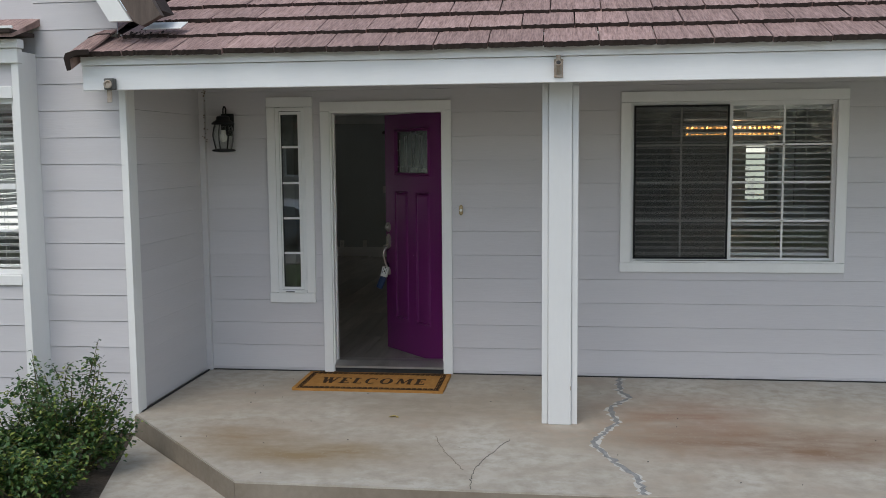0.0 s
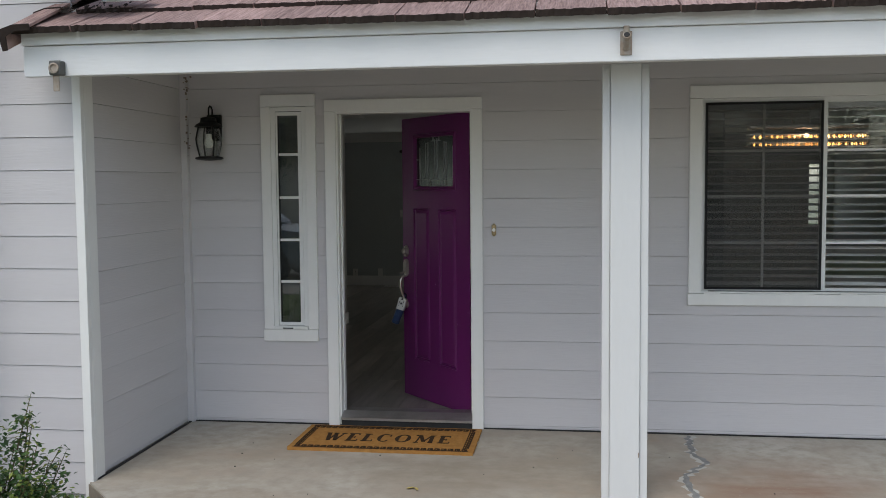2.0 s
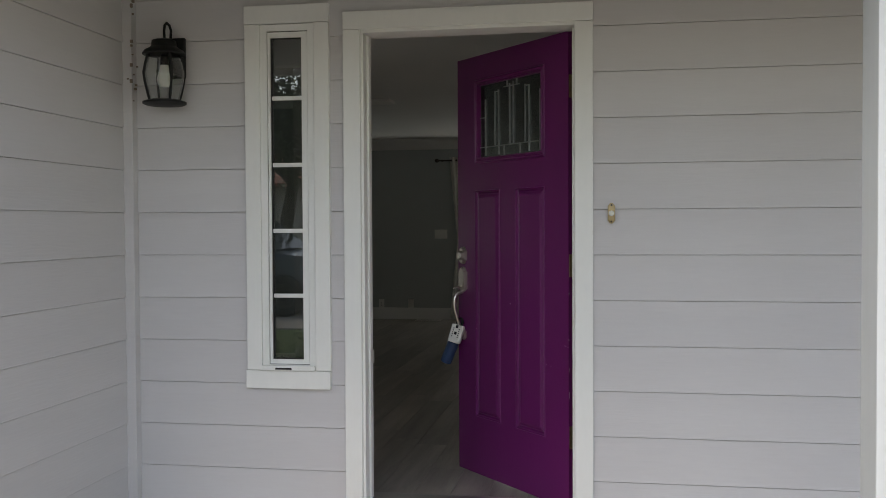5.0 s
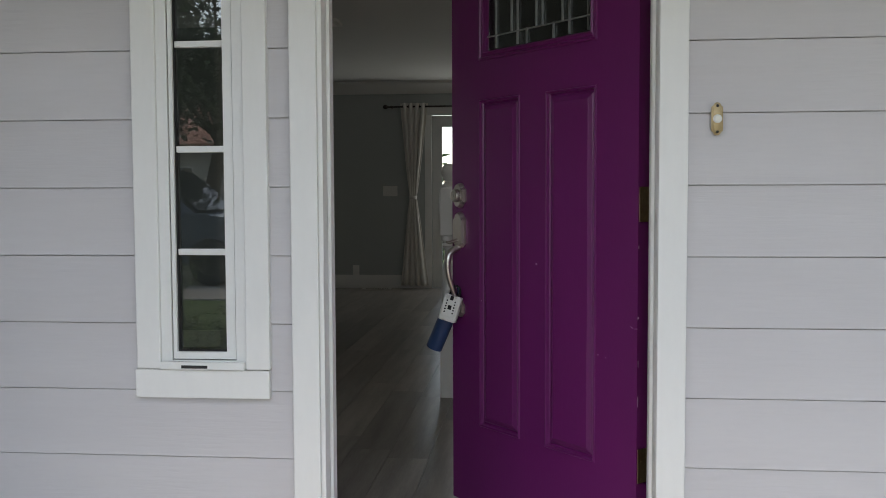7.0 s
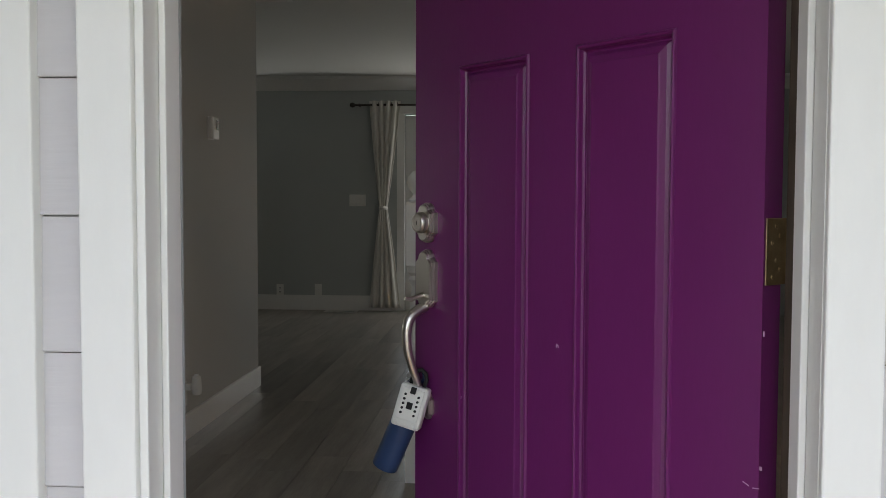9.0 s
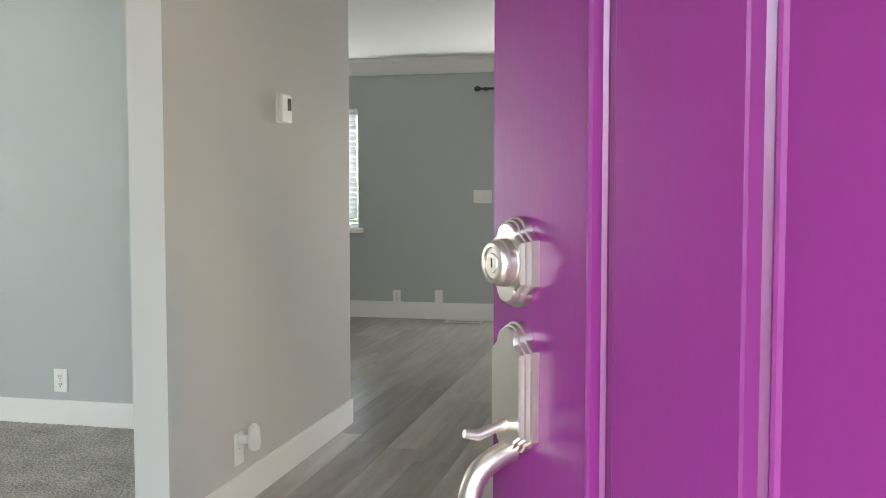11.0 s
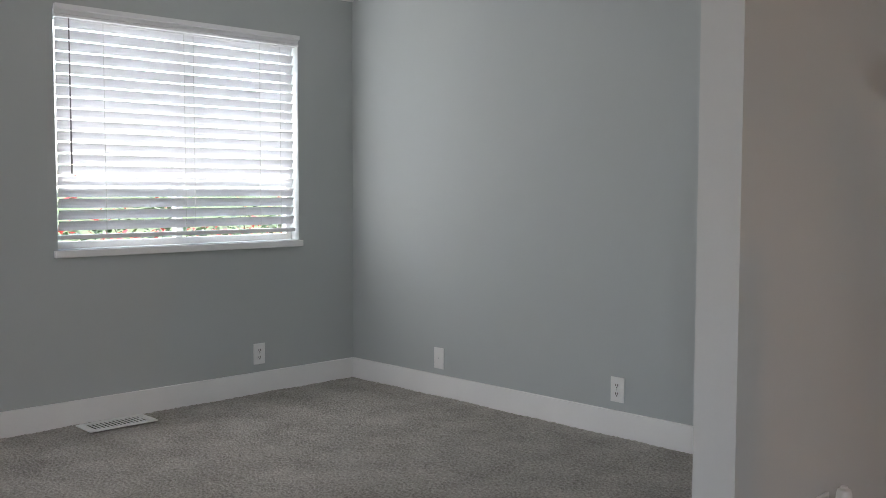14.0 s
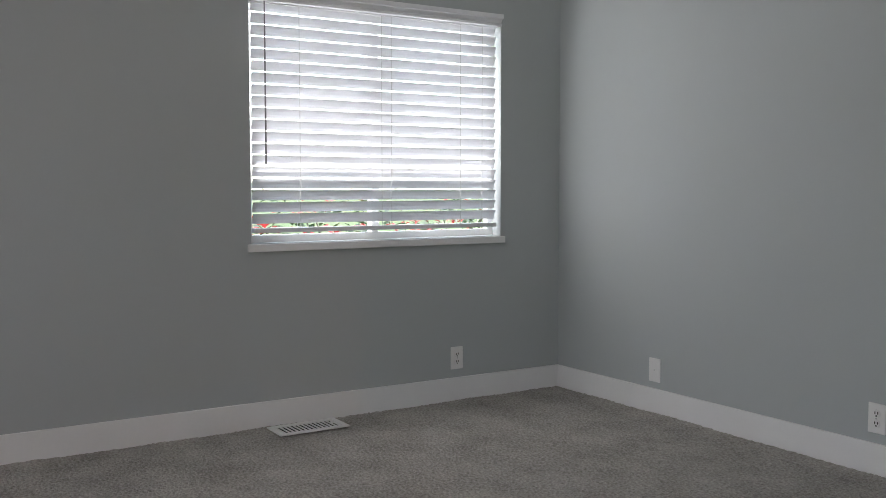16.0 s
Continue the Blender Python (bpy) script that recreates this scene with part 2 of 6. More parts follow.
def extrude_poly(pts, axis, a, b):
    """A closed outline, given in the two axes left over (in order), drawn out along one axis from a to b."""
    bm = bmesh.new()

    def at(p, v):
        return {"x": (v, p[0], p[1]), "y": (p[0], v, p[1]), "z": (p[0], p[1], v)}[axis]
    lo, hi = [bm.verts.new(at(p, a)) for p in pts], [bm.verts.new(at(p, b)) for p in pts]
    bm.faces.new(lo)
    bm.faces.new(hi[::-1])
    for i in range(len(pts)):
        k = (i + 1) % len(pts)
        bm.faces.new((lo[i], hi[i], hi[k], lo[k]))
    return bm


def lathe(profile, seg=24, centre=(0, 0, 0), axis="z"):
    """profile: (radius, height) from bottom to top."""
    bm = bmesh.new()
    rings = []
    for r, h in profile:
        ring = []
        for i in range(seg):
            a = 2 * math.pi * i / seg
            u, v = r * math.cos(a), r * math.sin(a)
            p = {"z": (u, v, h), "y": (u, h, v), "x": (h, u, v)}[axis]
            ring.append(bm.verts.new(Vector(p) + Vector(centre)))
        rings.append(ring)
    for a, b in zip(rings, rings[1:]):
        for i in range(seg):
            k = (i + 1) % seg
            bm.faces.new((a[i], a[k], b[k], b[i]))
    bm.faces.new(rings[0][::-1])
    bm.faces.new(rings[-1])
    return bm


def tube(pts, r, seg=10):
    """A round bar along points."""
    bm = bmesh.new()
    pts = [Vector(p) for p in pts]
    rad = r if isinstance(r, (list, tuple)) else [r] * len(pts)
    rings, side = [], None
    for i, p in enumerate(pts):
        d = (pts[min(i + 1, len(pts) - 1)] - pts[max(i - 1, 0)]).normalized()
        if side is None:
            side = d.cross(Vector((0, 0, 1)) if abs(d.z) < 0.9 else Vector((1, 0, 0))).normalized()
        side = (side - d * side.dot(d)).normalized()
        up = d.cross(side)
        rings.append([bm.verts.new(p + rad[i] * (math.cos(2 * math.pi * k / seg) * side + math.sin(2 * math.pi * k / seg) * up))
                      for k in range(seg)])
    for a, b in zip(rings, rings[1:]):
        for k in range(seg):
            q = (k + 1) % seg
            bm.faces.new((a[k], a[q], b[q], b[k]))
    bm.faces.new(rings[0][::-1])
    bm.faces.new(rings[-1])
    return bm


def wall_with_holes(u0, u1, z0, z1, holes, slab):
    """Pieces round rectangular holes (u0, u1, z0, z1); slab(bm, u0, u1, z0, z1) adds one piece."""
    bm = bmesh.new()
    cuts = sorted({u0, u1, *[h[0] for h in holes], *[h[1] for h in holes]})
    for a, b in zip(cuts, cuts[1:]):
        zs = z0
        for h in sorted([h for h in holes if h[0] <= a and h[1] >= b], key=lambda h: h[2]):
            if h[2] > zs:
                slab(bm, a, b, zs, h[2])
            zs = h[3]
        if zs < z1:
            slab(bm, a, b, zs, z1)
    return bm


def wall_x(name, x0, x1, y0, y1, z0, z1, holes, material, label):
    """A wall that runs along x."""
    bm = wall_with_holes(x0, x1, z0, z1, holes, lambda b, a, c, d, e: add_box(b, a, c, y0, y1, d, e))
    return tagged(part(name, bm, material), label, "wall", kind="structure")


def wall_y(name, x0, x1, y0, y1, z0, z1, holes, material, label):
    """A wall that runs along y."""
    bm = wall_with_holes(y0, y1, z0, z1, holes, lambda b, a, c, d, e: add_box(b, x0, x1, a, c, d, e))
    return tagged(part(name, bm, material), label, "wall", kind="structure")


FLOOR, CEIL = 0.035, 2.44
DOOR = (0.0, 0.920, 0.0, 2.145)
SIDELIGHT = (-0.462, -0.207, 0.64, 2.21)
FRONTWIN = (2.40, 3.955, 0.93, 2.18)
WESTWIN = (2.284, 3.708, 0.905, 2.078)
BAYWIN = (-3.2, -1.78, 1.0, 2.15)
FARWIN = (-3.55, -2.28, 0.88, 1.98)
FARDOOR = (-0.60, 0.30, FLOOR, 2.06)
BACKWIN = (4.72, 5.20, 0.95, 1.92)

# ---- walls ----
front = wall_x("wall_front", -1.10, 5.50, 0.0, 0.14, -0.15, 2.62, [DOOR, SIDELIGHT, FRONTWIN], SIDING,
               "front wall clad in pale lilac-grey lap siding")
wing_side = wall_y("wall_wing_side", -1.24, -1.10, -1.37, 0.14, -0.15, 2.62, [], SIDING, "porch side wall in grey lap siding")
wing_front = wall_x("wall_wing_front", -4.62, -1.24, -1.37, -1.23, -0.15, 3.3, [BAYWIN], SIDING, "projecting wing wall in grey lap siding")
lining_front = wall_x("wall_front_lining", -1.24, 5.50, 0.142, 0.152, FLOOR, CEIL, [DOOR, SIDELIGHT, FRONTWIN], WALLP, "grey plastered inner side of front wall")
wall_west = wall_y("wall_west", -4.62, -4.475, -1.23, 8.6, -0.15, 2.62, [WESTWIN], WALLP, "grey painted wall with a blind-covered window")
wall_room = wall_x("wall_room_north", -4.475, -1.18, 4.115, 4.33, FLOOR, CEIL, [], WALLP, "smooth grey painted wall")
wall_stub = wall_y("wall_stub", -1.18, -1.058, 2.605, 4.462, FLOOR, CEIL, [], ENTRYP, "warm grey painted partition wall with a thermostat")
wall_far = wall_x("wall_far", -4.475, 5.50, 8.45, 8.6, -0.15, 2.62, [FARWIN, FARDOOR, BACKWIN], WALLP, "far grey painted wall")
wall_dining = wall_x("wall_dining_back", 3.25, 4.17, 4.83, 4.93, FLOOR, CEIL, [], WALLP, "grey painted wall behind the dining room")
wall_east = wall_y("wall_east", 5.35, 5.50, 0.152, 8.45, -0.15, 2.62, [], WALLP, "grey painted side wall")
ceiling = tagged(part("ceiling", box(-4.475, 5.35, 0.152, 8.45, CEIL, CEIL + 0.1), CEILP), "white painted ceiling", "ceiling", kind="structure")
ceiling_wing = tagged(part("ceiling_wing", box(-4.475, -1.24, -1.23, 0.152, CEIL, CEIL + 0.1), CEILP), "white painted ceiling of the wing room", "ceiling", kind="structure")

# ---- floors ----
wood_floor = tagged(part("floor", box(-1.10, 5.35, 0.152, 8.45, -0.10, FLOOR - 0.008), SUBFLOOR), "grey wood-look plank floor", "floor", kind="structure")
wood_far = tagged(part("floor_far", box(-4.475, -1.10, 4.22, 8.45, -0.10, FLOOR - 0.008), SUBFLOOR), "grey wood-look plank floor of far room", "floor", kind="structure")


def carpet_sheet():
    """Wall-to-wall pile: tufts about a centimetre apart, coarser where the wing room runs out of sight."""
    rnd = np.random.default_rng(8)
    xs = np.linspace(-4.475, -1.10, 331)
    ys = np.concatenate([np.linspace(-1.23, 1.40, 67)[:-1], np.linspace(1.40, 4.115, 273)])
    gx, gy = np.meshgrid(xs, ys)
    tread = 0.003 * np.sin(gx * 7.1 + 1.7 * np.sin(gy * 3.3)) * np.sin(gy * 8.3 + 1.3 * np.sin(gx * 4.1))
    gz = FLOOR + tread + rnd.uniform(-0.0042, 0.0030, gx.shape)
    gx[:, 1:-1] += rnd.uniform(-0.003, 0.003, gx[:, 1:-1].shape)
    gy[1:-1] += rnd.uniform(-0.003, 0.003, gy[1:-1].shape)
    n = len(xs)
    at = np.arange(n * len(ys)).reshape(len(ys), n)
    quads = np.stack([at[:-1, :-1], at[:-1, 1:], at[1:, 1:], at[1:, :-1]], -1).reshape(-1, 4)
    me = bpy.data.meshes.new("carpet")
    me.from_pydata(np.stack([gx, gy, gz], -1).reshape(-1, 3).tolist(), [], quads.tolist())
    me.materials.append(CARPET)
    me.polygons.foreach_set("use_smooth", [True] * len(me.polygons))
    return new("carpet", me)


carpet = tagged(carpet_sheet(), "thick grey pile wall-to-wall carpet", "carpet", kind="structure")

# ---- porch, ground ----
GRASS = surface("lawn_ground", (0.070, 0.120, 0.030), (0.110, 0.130, 0.045), 0.95, scale=0.6, fine=14, bump=0.6, dist=0.03)
porch = thing("porch_slab", "stained and cracked concrete porch slab", "porch", kind="structure")
part("slab", extrude_poly([(-1.10, 0.0), (-1.10, -1.40), (0.07, -2.665), (5.6, -2.70), (5.6, 0.0)], "z", -0.20, 0.0), CONCRETE, porch)
# riser colour mixes dirt with the shade of the step's shadow side
RISER = surface("dirty_shaded_riser_concrete", (0.25, 0.215, 0.17), (0.17, 0.14, 0.105), 0.85, scale=2.5, fine=30, bump=0.4)


def riser(x0, y0, x1, y1):
    d = Vector((x1 - x0, y1 - y0, 0)).normalized()
    nrm = Vector((d.y, -d.x, 0)) * 0.006
    part("riser", extrude_poly([(x0, y0), (x1, y1), (x1 + nrm.x, y1 + nrm.y), (x0 + nrm.x, y0 + nrm.y)], "z", -0.20, -0.012), RISER, porch, "dirt-stained riser, darkened for its shadow side")


riser(-1.10, -1.40, 0.07, -2.665)
riser(0.07, -2.665, 5.6, -2.70)
ground = tagged(part("ground", box(-400, 400, -400, 400, -0.5, -0.16), GRASS), "flat grassy ground round the house", "ground", kind="structure")
walkway = tagged(part("pavement_walk", extrude_poly([(-1.09, -1.46), (-0.74, -2.66), (-0.55, -4.2), (-0.8, -12.0), (7.5, -12.0), (7.5, -2.72), (0.10, -2.69)], "z", -0.20, -0.135), CONCRETE),
                 "worn concrete path along the porch", "path", kind="structure")
soil_bed = tagged(part("ground_bed", extrude_poly([(-1.09, -1.46), (-0.74, -2.66), (-0.57, -4.2), (-4.5, -4.2), (-4.5, -1.40), (-1.12, -1.40)], "z", -0.20, -0.145), SOIL), "dark soil planting bed", "ground", kind="structure")
road = tagged(part("road", box(-60, 60, -26, -18, -0.2, -0.15), surface("asphalt", (0.05, 0.05, 0.052), (0.07, 0.07, 0.07), 0.9, scale=2, fine=60, bump=0.4)), "grey asphalt street", "road", kind="structure")
kerb = tagged(part("pavement_kerb", box(-60, 60, -18, -16.4, -0.2, -0.02, 0.02), CONCRETE), "pale concrete pavement and kerb", "kerb", kind="structure")

# ---- porch roof, beam, post ----
BEAM_Y, BEAM_Z0, BEAM_Z1 = -1.65, 2.228, 2.44
beam = thing("porch_beam", "white painted porch beam with a stepped fascia board", "beam")
part("header", box(-1.245, 5.6, BEAM_Y, BEAM_Y + 0.04, BEAM_Z0, BEAM_Z1 - 0.055, 0.004), BEAMW, beam)
part("cap_board", box(-1.245, 5.6, BEAM_Y - 0.02, BEAM_Y + 0.04, BEAM_Z1 - 0.053, BEAM_Z1 + 0.01, 0.004), BEAMW, beam)
# darker and browner than the boards on either side of it
part("inner_beam", box(-1.08, 5.6, BEAM_Y + 0.042, -1.492, BEAM_Z0 + 0.03, 2.485, 0.004), UNDER, beam, "grey-brown beam")
part("inner_board", box(-1.08, 5.6, -1.490, -1.402, BEAM_Z0 + 0.022, 2.485, 0.003), SOFFIT, beam)
part("plate_board", box(-1.08, 5.6, -1.48, -1.40, 2.487, 2.552), BEAMW, beam)
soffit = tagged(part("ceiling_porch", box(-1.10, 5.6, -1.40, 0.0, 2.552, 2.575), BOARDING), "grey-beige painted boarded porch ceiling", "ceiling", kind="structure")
trim_soffit = tagged(part("trim_porch_ceiling", box(-1.06, 5.5, -0.055, -0.015, 2.515, 2.551, 0.003), SOFFIT), "painted trim under porch ceiling", "trim", kind="structure")
trim_soffit_side = tagged(part("trim_porch_side", box(-1.10, -1.062, -1.395, -0.056, 2.515, 2.551, 0.003), SOFFIT), "painted trim along porch side wall", "trim", kind="structure")
post = thing("porch_post", "white painted boxed wooden porch post", "post")
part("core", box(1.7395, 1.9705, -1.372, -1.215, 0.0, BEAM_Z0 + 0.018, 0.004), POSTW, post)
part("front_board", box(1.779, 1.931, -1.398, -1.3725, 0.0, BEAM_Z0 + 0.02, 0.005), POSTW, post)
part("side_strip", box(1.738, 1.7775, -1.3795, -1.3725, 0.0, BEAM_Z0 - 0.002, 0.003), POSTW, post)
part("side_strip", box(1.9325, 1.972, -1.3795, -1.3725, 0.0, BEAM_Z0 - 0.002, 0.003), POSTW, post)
part("nick", box(1.9235, 1.9285, -1.3992, -1.3975, 0.235, 0.262), surface("bare_wood_nick", (0.28, 0.22, 0.17), (0.2, 0.15, 0.11), 0.9), post, "chip in the paint")

# ---- exterior trim ----


def casing_board(name, x0, x1, z0, z1, parent, y0=-0.034, y1=0.0, mat=None):
    return part(name, box(x0, x1, y0, y1, z0, z1, 0.003), mat or TRIM, parent)


door_trim = thing("door_casing", "white painted door casing", "door frame", kind="structure")
casing_board("side_casing", -0.08, -0.004, 0.0, 2.14, door_trim)
casing_board("side_casing", 0.912, 0.988, 0.0, 2.14, door_trim)
casing_board("head_casing", -0.08, 0.988, 2.142, 2.22, door_trim)
part("jamb", box(-0.004, 0.009, -0.022, 0.118, 0.0, 2.128, 0.002), TRIM, door_trim)
part("jamb", box(0.911, 0.924, -0.022, 0.118, 0.0, 2.128, 0.002), TRIM, door_trim)
part("head_jamb", box(-0.004, 0.924, -0.022, 0.118, 2.128, 2.145, 0.002), TRIM, door_trim)
part("stop", box(0.0095, 0.020, 0.03, 0.075, 0.06, 2.126, 0.002), TRIM, door_trim)
part("stop", box(0.900, 0.9105, 0.03, 0.075, 0.06, 2.126, 0.002), TRIM, door_trim)
REBATE = surface("bare_brown_rebate", (0.10, 0.075, 0.052), (0.065, 0.048, 0.035), 0.8, scale=12, fine=90, bump=0.1, stretch=(1, 1, 0.2))
part("rebate", box(0.9085, 0.9107, 0.0755, 0.118, 0.06, 2.126), REBATE, door_trim)
part("rebate", box(0.9115, 0.9235, 0.1185, 0.150, 0.06, 2.126), REBATE, door_trim)
threshold = thing("threshold", "worn aluminium door sill with a dark riser", "threshold", kind="structure")
part("riser", box(0.009, 0.911, -0.035, 0.15, 0.0, 0.04), DARKW, threshold)
part("sill_plate", extrude_poly([(-0.05, 0.042), (0.15, 0.042), (0.15, 0.088), (0.03, 0.092), (-0.05, 0.058)], "x", 0.009, 0.911), ALU, threshold)
corner_board = thing("corner_board", "white painted corner board of the wing", "trim", kind="structure")
part("front_face", box(-1.122, -1.072, -1.405, -1.37, -0.12, 2.46, 0.003), TRIM, corner_board)
part("side_face", box(-1.10, -1.072, -1.369, -1.27, -0.0, 2.514, 0.003), TRIM, corner_board)
inner_corner = tagged(part("trim_inner_corner", box(-1.10, -1.045, -0.055, 0.0, 0.0, 2.514, 0.003), SIDING), "grey painted inside-corner board of the porch", "trim", kind="structure")

# ---- front door ----
HINGE = Vector((0.905, 0.125, 0.0))
LEAF_W, LEAF_T, LEAF_Z0, LEAF_Z1, LEAF_X1 = 0.930, 0.045, 0.044, 2.138, -0.038
turn = math.degrees(math.atan2(0.7528, -0.6586)) - 180.0
door = thing("front_door", "purple painted panelled front door standing open", "door", pose(HINGE.x, HINGE.y, 0, 0, 0, turn))
# local frame of the leaf: x from hinge (0) to latch (-LEAF_W), y: outer face at 0, inner face at +LEAF_T
GL = (-0.742, -0.232, 1.632, 1.988)
PANELS = ((-0.772, -0.556, 0.333, 1.47), (-0.430, -0.205, 0.333, 1.47))


def leaf_slab():
    holes = [GL, *PANELS]
    return wall_with_holes(-LEAF_W, LEAF_X1, LEAF_Z0, LEAF_Z1, holes, lambda b, a, c, d, e: add_box(b, a, c, 0.0, LEAF_T, d, e))


part("leaf", leaf_slab(), PURPLE, door)


def ring_moulding(x0, x1, z0, z1, prof, y=0.0):
    """A mitred moulding round a rectangle; prof: (inset, height proud) pairs."""
    bm = bmesh.new()
    rings = []
    for d, h in prof:
        rings.append([bm.verts.new(p) for p in ((x0 + d, y - h, z0 + d), (x1 - d, y - h, z0 + d), (x1 - d, y - h, z1 - d), (x0 + d, y - h, z1 - d))])
    for a, b in zip(rings, rings[1:]):
        for i in range(4):
            k = (i + 1) % 4
            bm.faces.new((a[i], a[k], b[k], b[i]))
    return bm, rings


for px0, px1, pz0, pz1 in PANELS:
    bm, rings = ring_moulding(px0, px1, pz0, pz1, ((0, -0.004), (0, 0.0), (0.002, 0.004), (0.005, 0.005), (0.008, 0.003), (0.010, -0.006), (0.013, -0.010), (0.016, -0.010), (0.0235, -0.0035), (0.034, 0.000), (0.037, 0.0015), (0.040, 0.0015)))
    bm.faces.new(rings[-1])
    part("raised_panel", bm, PURPLE, door)
    part("panel_back", box(px0, px1, LEAF_T - 0.012, LEAF_T - 0.004, pz0, pz1), PURPLE, door)
bm, rings = ring_moulding(GL[0] - 0.03, GL[1] + 0.03, GL[2] - 0.03, GL[3] + 0.03, ((0, 0), (0.003, 0.006), (0.008, 0.007), (0.013, 0.002), (0.018, 0.002), (0.024, 0.007), (0.028, 0.004), (0.031, -0.012)))
part("glass_frame", bm, PURPLE, door)
part("pane", box(GL[0], GL[1], 0.018, 0.024, GL[2], GL[3]), RAINGLASS, door)

# ---- baseboards, crown ----


def baseboard_x(name, x0, x1, y, out, h=0.122):
    s = 0.016 * out
    return tagged(part(name, box(x0, x1, min(y, y + s), max(y, y + s), FLOOR - 0.004, FLOOR + h, 0.003), BASEW), "white painted flat baseboard", "baseboard", kind="structure")


def baseboard_y(name, y0, y1, x, out, h=0.122):
    s = 0.016 * out
    return tagged(part(name, box(min(x, x + s), max(x, x + s), y0, y1, FLOOR - 0.004, FLOOR + h, 0.003), BASEW), "white painted flat baseboard", "baseboard", kind="structure")


baseboard_x("baseboard_north", -4.459, -1.18, 4.115, -1)
baseboard_y("baseboard_west", -1.21, 4.115, -4.475, 1)
baseboard_y("baseboard_stub", 2.605, 4.462, -1.058, 1)
baseboard_x("baseboard_far", -4.475, -0.682, 8.45, -1, 0.155)


crown_w = tagged(part("trim_crown_west", extrude_poly([(-4.475, 2.34), (-4.462, 2.34), (-4.40, 2.42), (-4.40, CEIL), (-4.475, CEIL)], "y", -1.22, 4.114), BASEW), "white crown moulding", "trim", kind="structure")
crown_n = tagged(part("trim_crown_north", extrude_poly([(4.115, 2.34), (4.102, 2.34), (4.04, 2.42), (4.04, CEIL - 0.001), (4.115, CEIL - 0.001)], "x", -4.40, -1.18), BASEW), "white crown moulding", "trim", kind="structure")
crown_f = tagged(part("trim_crown_far", extrude_poly([(8.45, 2.30), (8.436, 2.30), (8.35, 2.41), (8.35, CEIL), (8.45, CEIL)], "x", -4.475, 5.35), BASEW), "white crown moulding over far wall", "trim", kind="structure")

# ---- windows and blinds ----
SLAT_T = nodes_of("translucent_slat")
SLAT_T[3].inputs["Base Color"].default_value = (0.84, 0.85, 0.86, 1)
SLAT_T[3].inputs["Roughness"].default_value = 0.45
slat_tr = SLAT_T[1].new("ShaderNodeBsdfTranslucent")
slat_tr.inputs["Color"].default_value = (0.85, 0.86, 0.88, 1)
slat_mix = SLAT_T[1].new("ShaderNodeMixShader")
slat_mix.inputs[0].default_value = 0.15
SLAT_T[2].new(SLAT_T[3].outputs[0], slat_mix.inputs[1])
SLAT_T[2].new(slat_tr.outputs[0], slat_mix.inputs[2])
SLAT_T[2].new(slat_mix.outputs[0], SLAT_T[1]["Material Output"].inputs["Surface"])
SLAT_T = SLAT_T[0]
SCREEN = nodes_of("insect_screen")
SCREEN[3].inputs["Base Color"].default_value = (0.012, 0.012, 0.012, 1)
SCREEN[3].inputs["Alpha"].default_value = 0.36
SCREEN = SCREEN[0]
CORD = surface("white_cord", (0.7, 0.7, 0.69), rough=0.8, bump=0)
GREYBAR = surface("grey_bar", (0.25, 0.25, 0.25), rough=0.5, bump=0)


def slat_mesh(w, depth=0.05):
    """A slightly cupped slat, along x, lying flat."""
    prof = [(-depth / 2, -0.002), (-depth / 6, 0.001), (depth / 6, 0.001), (depth / 2, -0.002), (depth / 2, 0.001), (depth / 6, 0.004), (-depth / 6, 0.004), (-depth / 2, 0.001)]
    bm = extrude_poly(prof, "x", -w / 2, w / 2)
    bmesh.ops.recalc_face_normals(bm, faces=bm.faces)
    me = bpy.data.meshes.new("slat")
    bm.to_mesh(me)
    bm.free()
    me.materials.append(SLAT_T)
    return me


def blind(label, w, z0, z1, tilt, m, step=0.0485, wand=None, ladders=(-0.38, 0.02, 0.38), valance=True):
    """A slatted blind, hung along local x; the room is on the -y side. tilt: degrees, positive drops the room-side edge."""
    b = thing("window_blind", label, "blind", m)
    me = slat_mesh(w)
    top = z1 - 0.055
    n = int((top - z0 - 0.03) / step)
    for k in range(n):
        z = top - 0.012 - step * k
        shared("slat", me, b, pose(0, 0.0, z, tilt + random.uniform(-1.2, 1.2), random.uniform(-0.12, 0.12), 0))
    zl = top - 0.012 - step * n
    part("bottom_rail", box(-w / 2, w / 2, -0.022, 0.022, zl - 0.012, zl + 0.010, 0.004), SLATW, b)
    part("head_rail", box(-w / 2, w / 2, -0.025, 0.025, top, z1, 0.003), SLATW, b)
    for f in ladders:
        bm = bmesh.new()
        for dy in (-0.020, 0.020):
            add_box(bm, f * w - 0.0012, f * w + 0.0012, dy - 0.001, dy + 0.001, zl, top)
        part("ladder_cord", bm, CORD, b)
    if valance:
        part("valance", extrude_poly([(-0.030, z1 - 0.050), (-0.044, z1 - 0.046), (-0.044, z1 - 0.034), (-0.036, z1 - 0.030), (-0.046, z1 - 0.012), (-0.058, z1 - 0.008), (-0.060, z1 + 0.014), (-0.026, z1 + 0.014), (-0.026, z1 - 0.050)],
                                     "x", -w / 2 - 0.015, w / 2 + 0.015), SLATW, b)
    if wand is not None:
        part("tilt_wand", lathe([(0.004, z1 - 0.80), (0.0045, z1 - 0.75), (0.0035, z1 - 0.05)], 8, (wand, -0.045, 0)), GREYBAR, b)
    return b


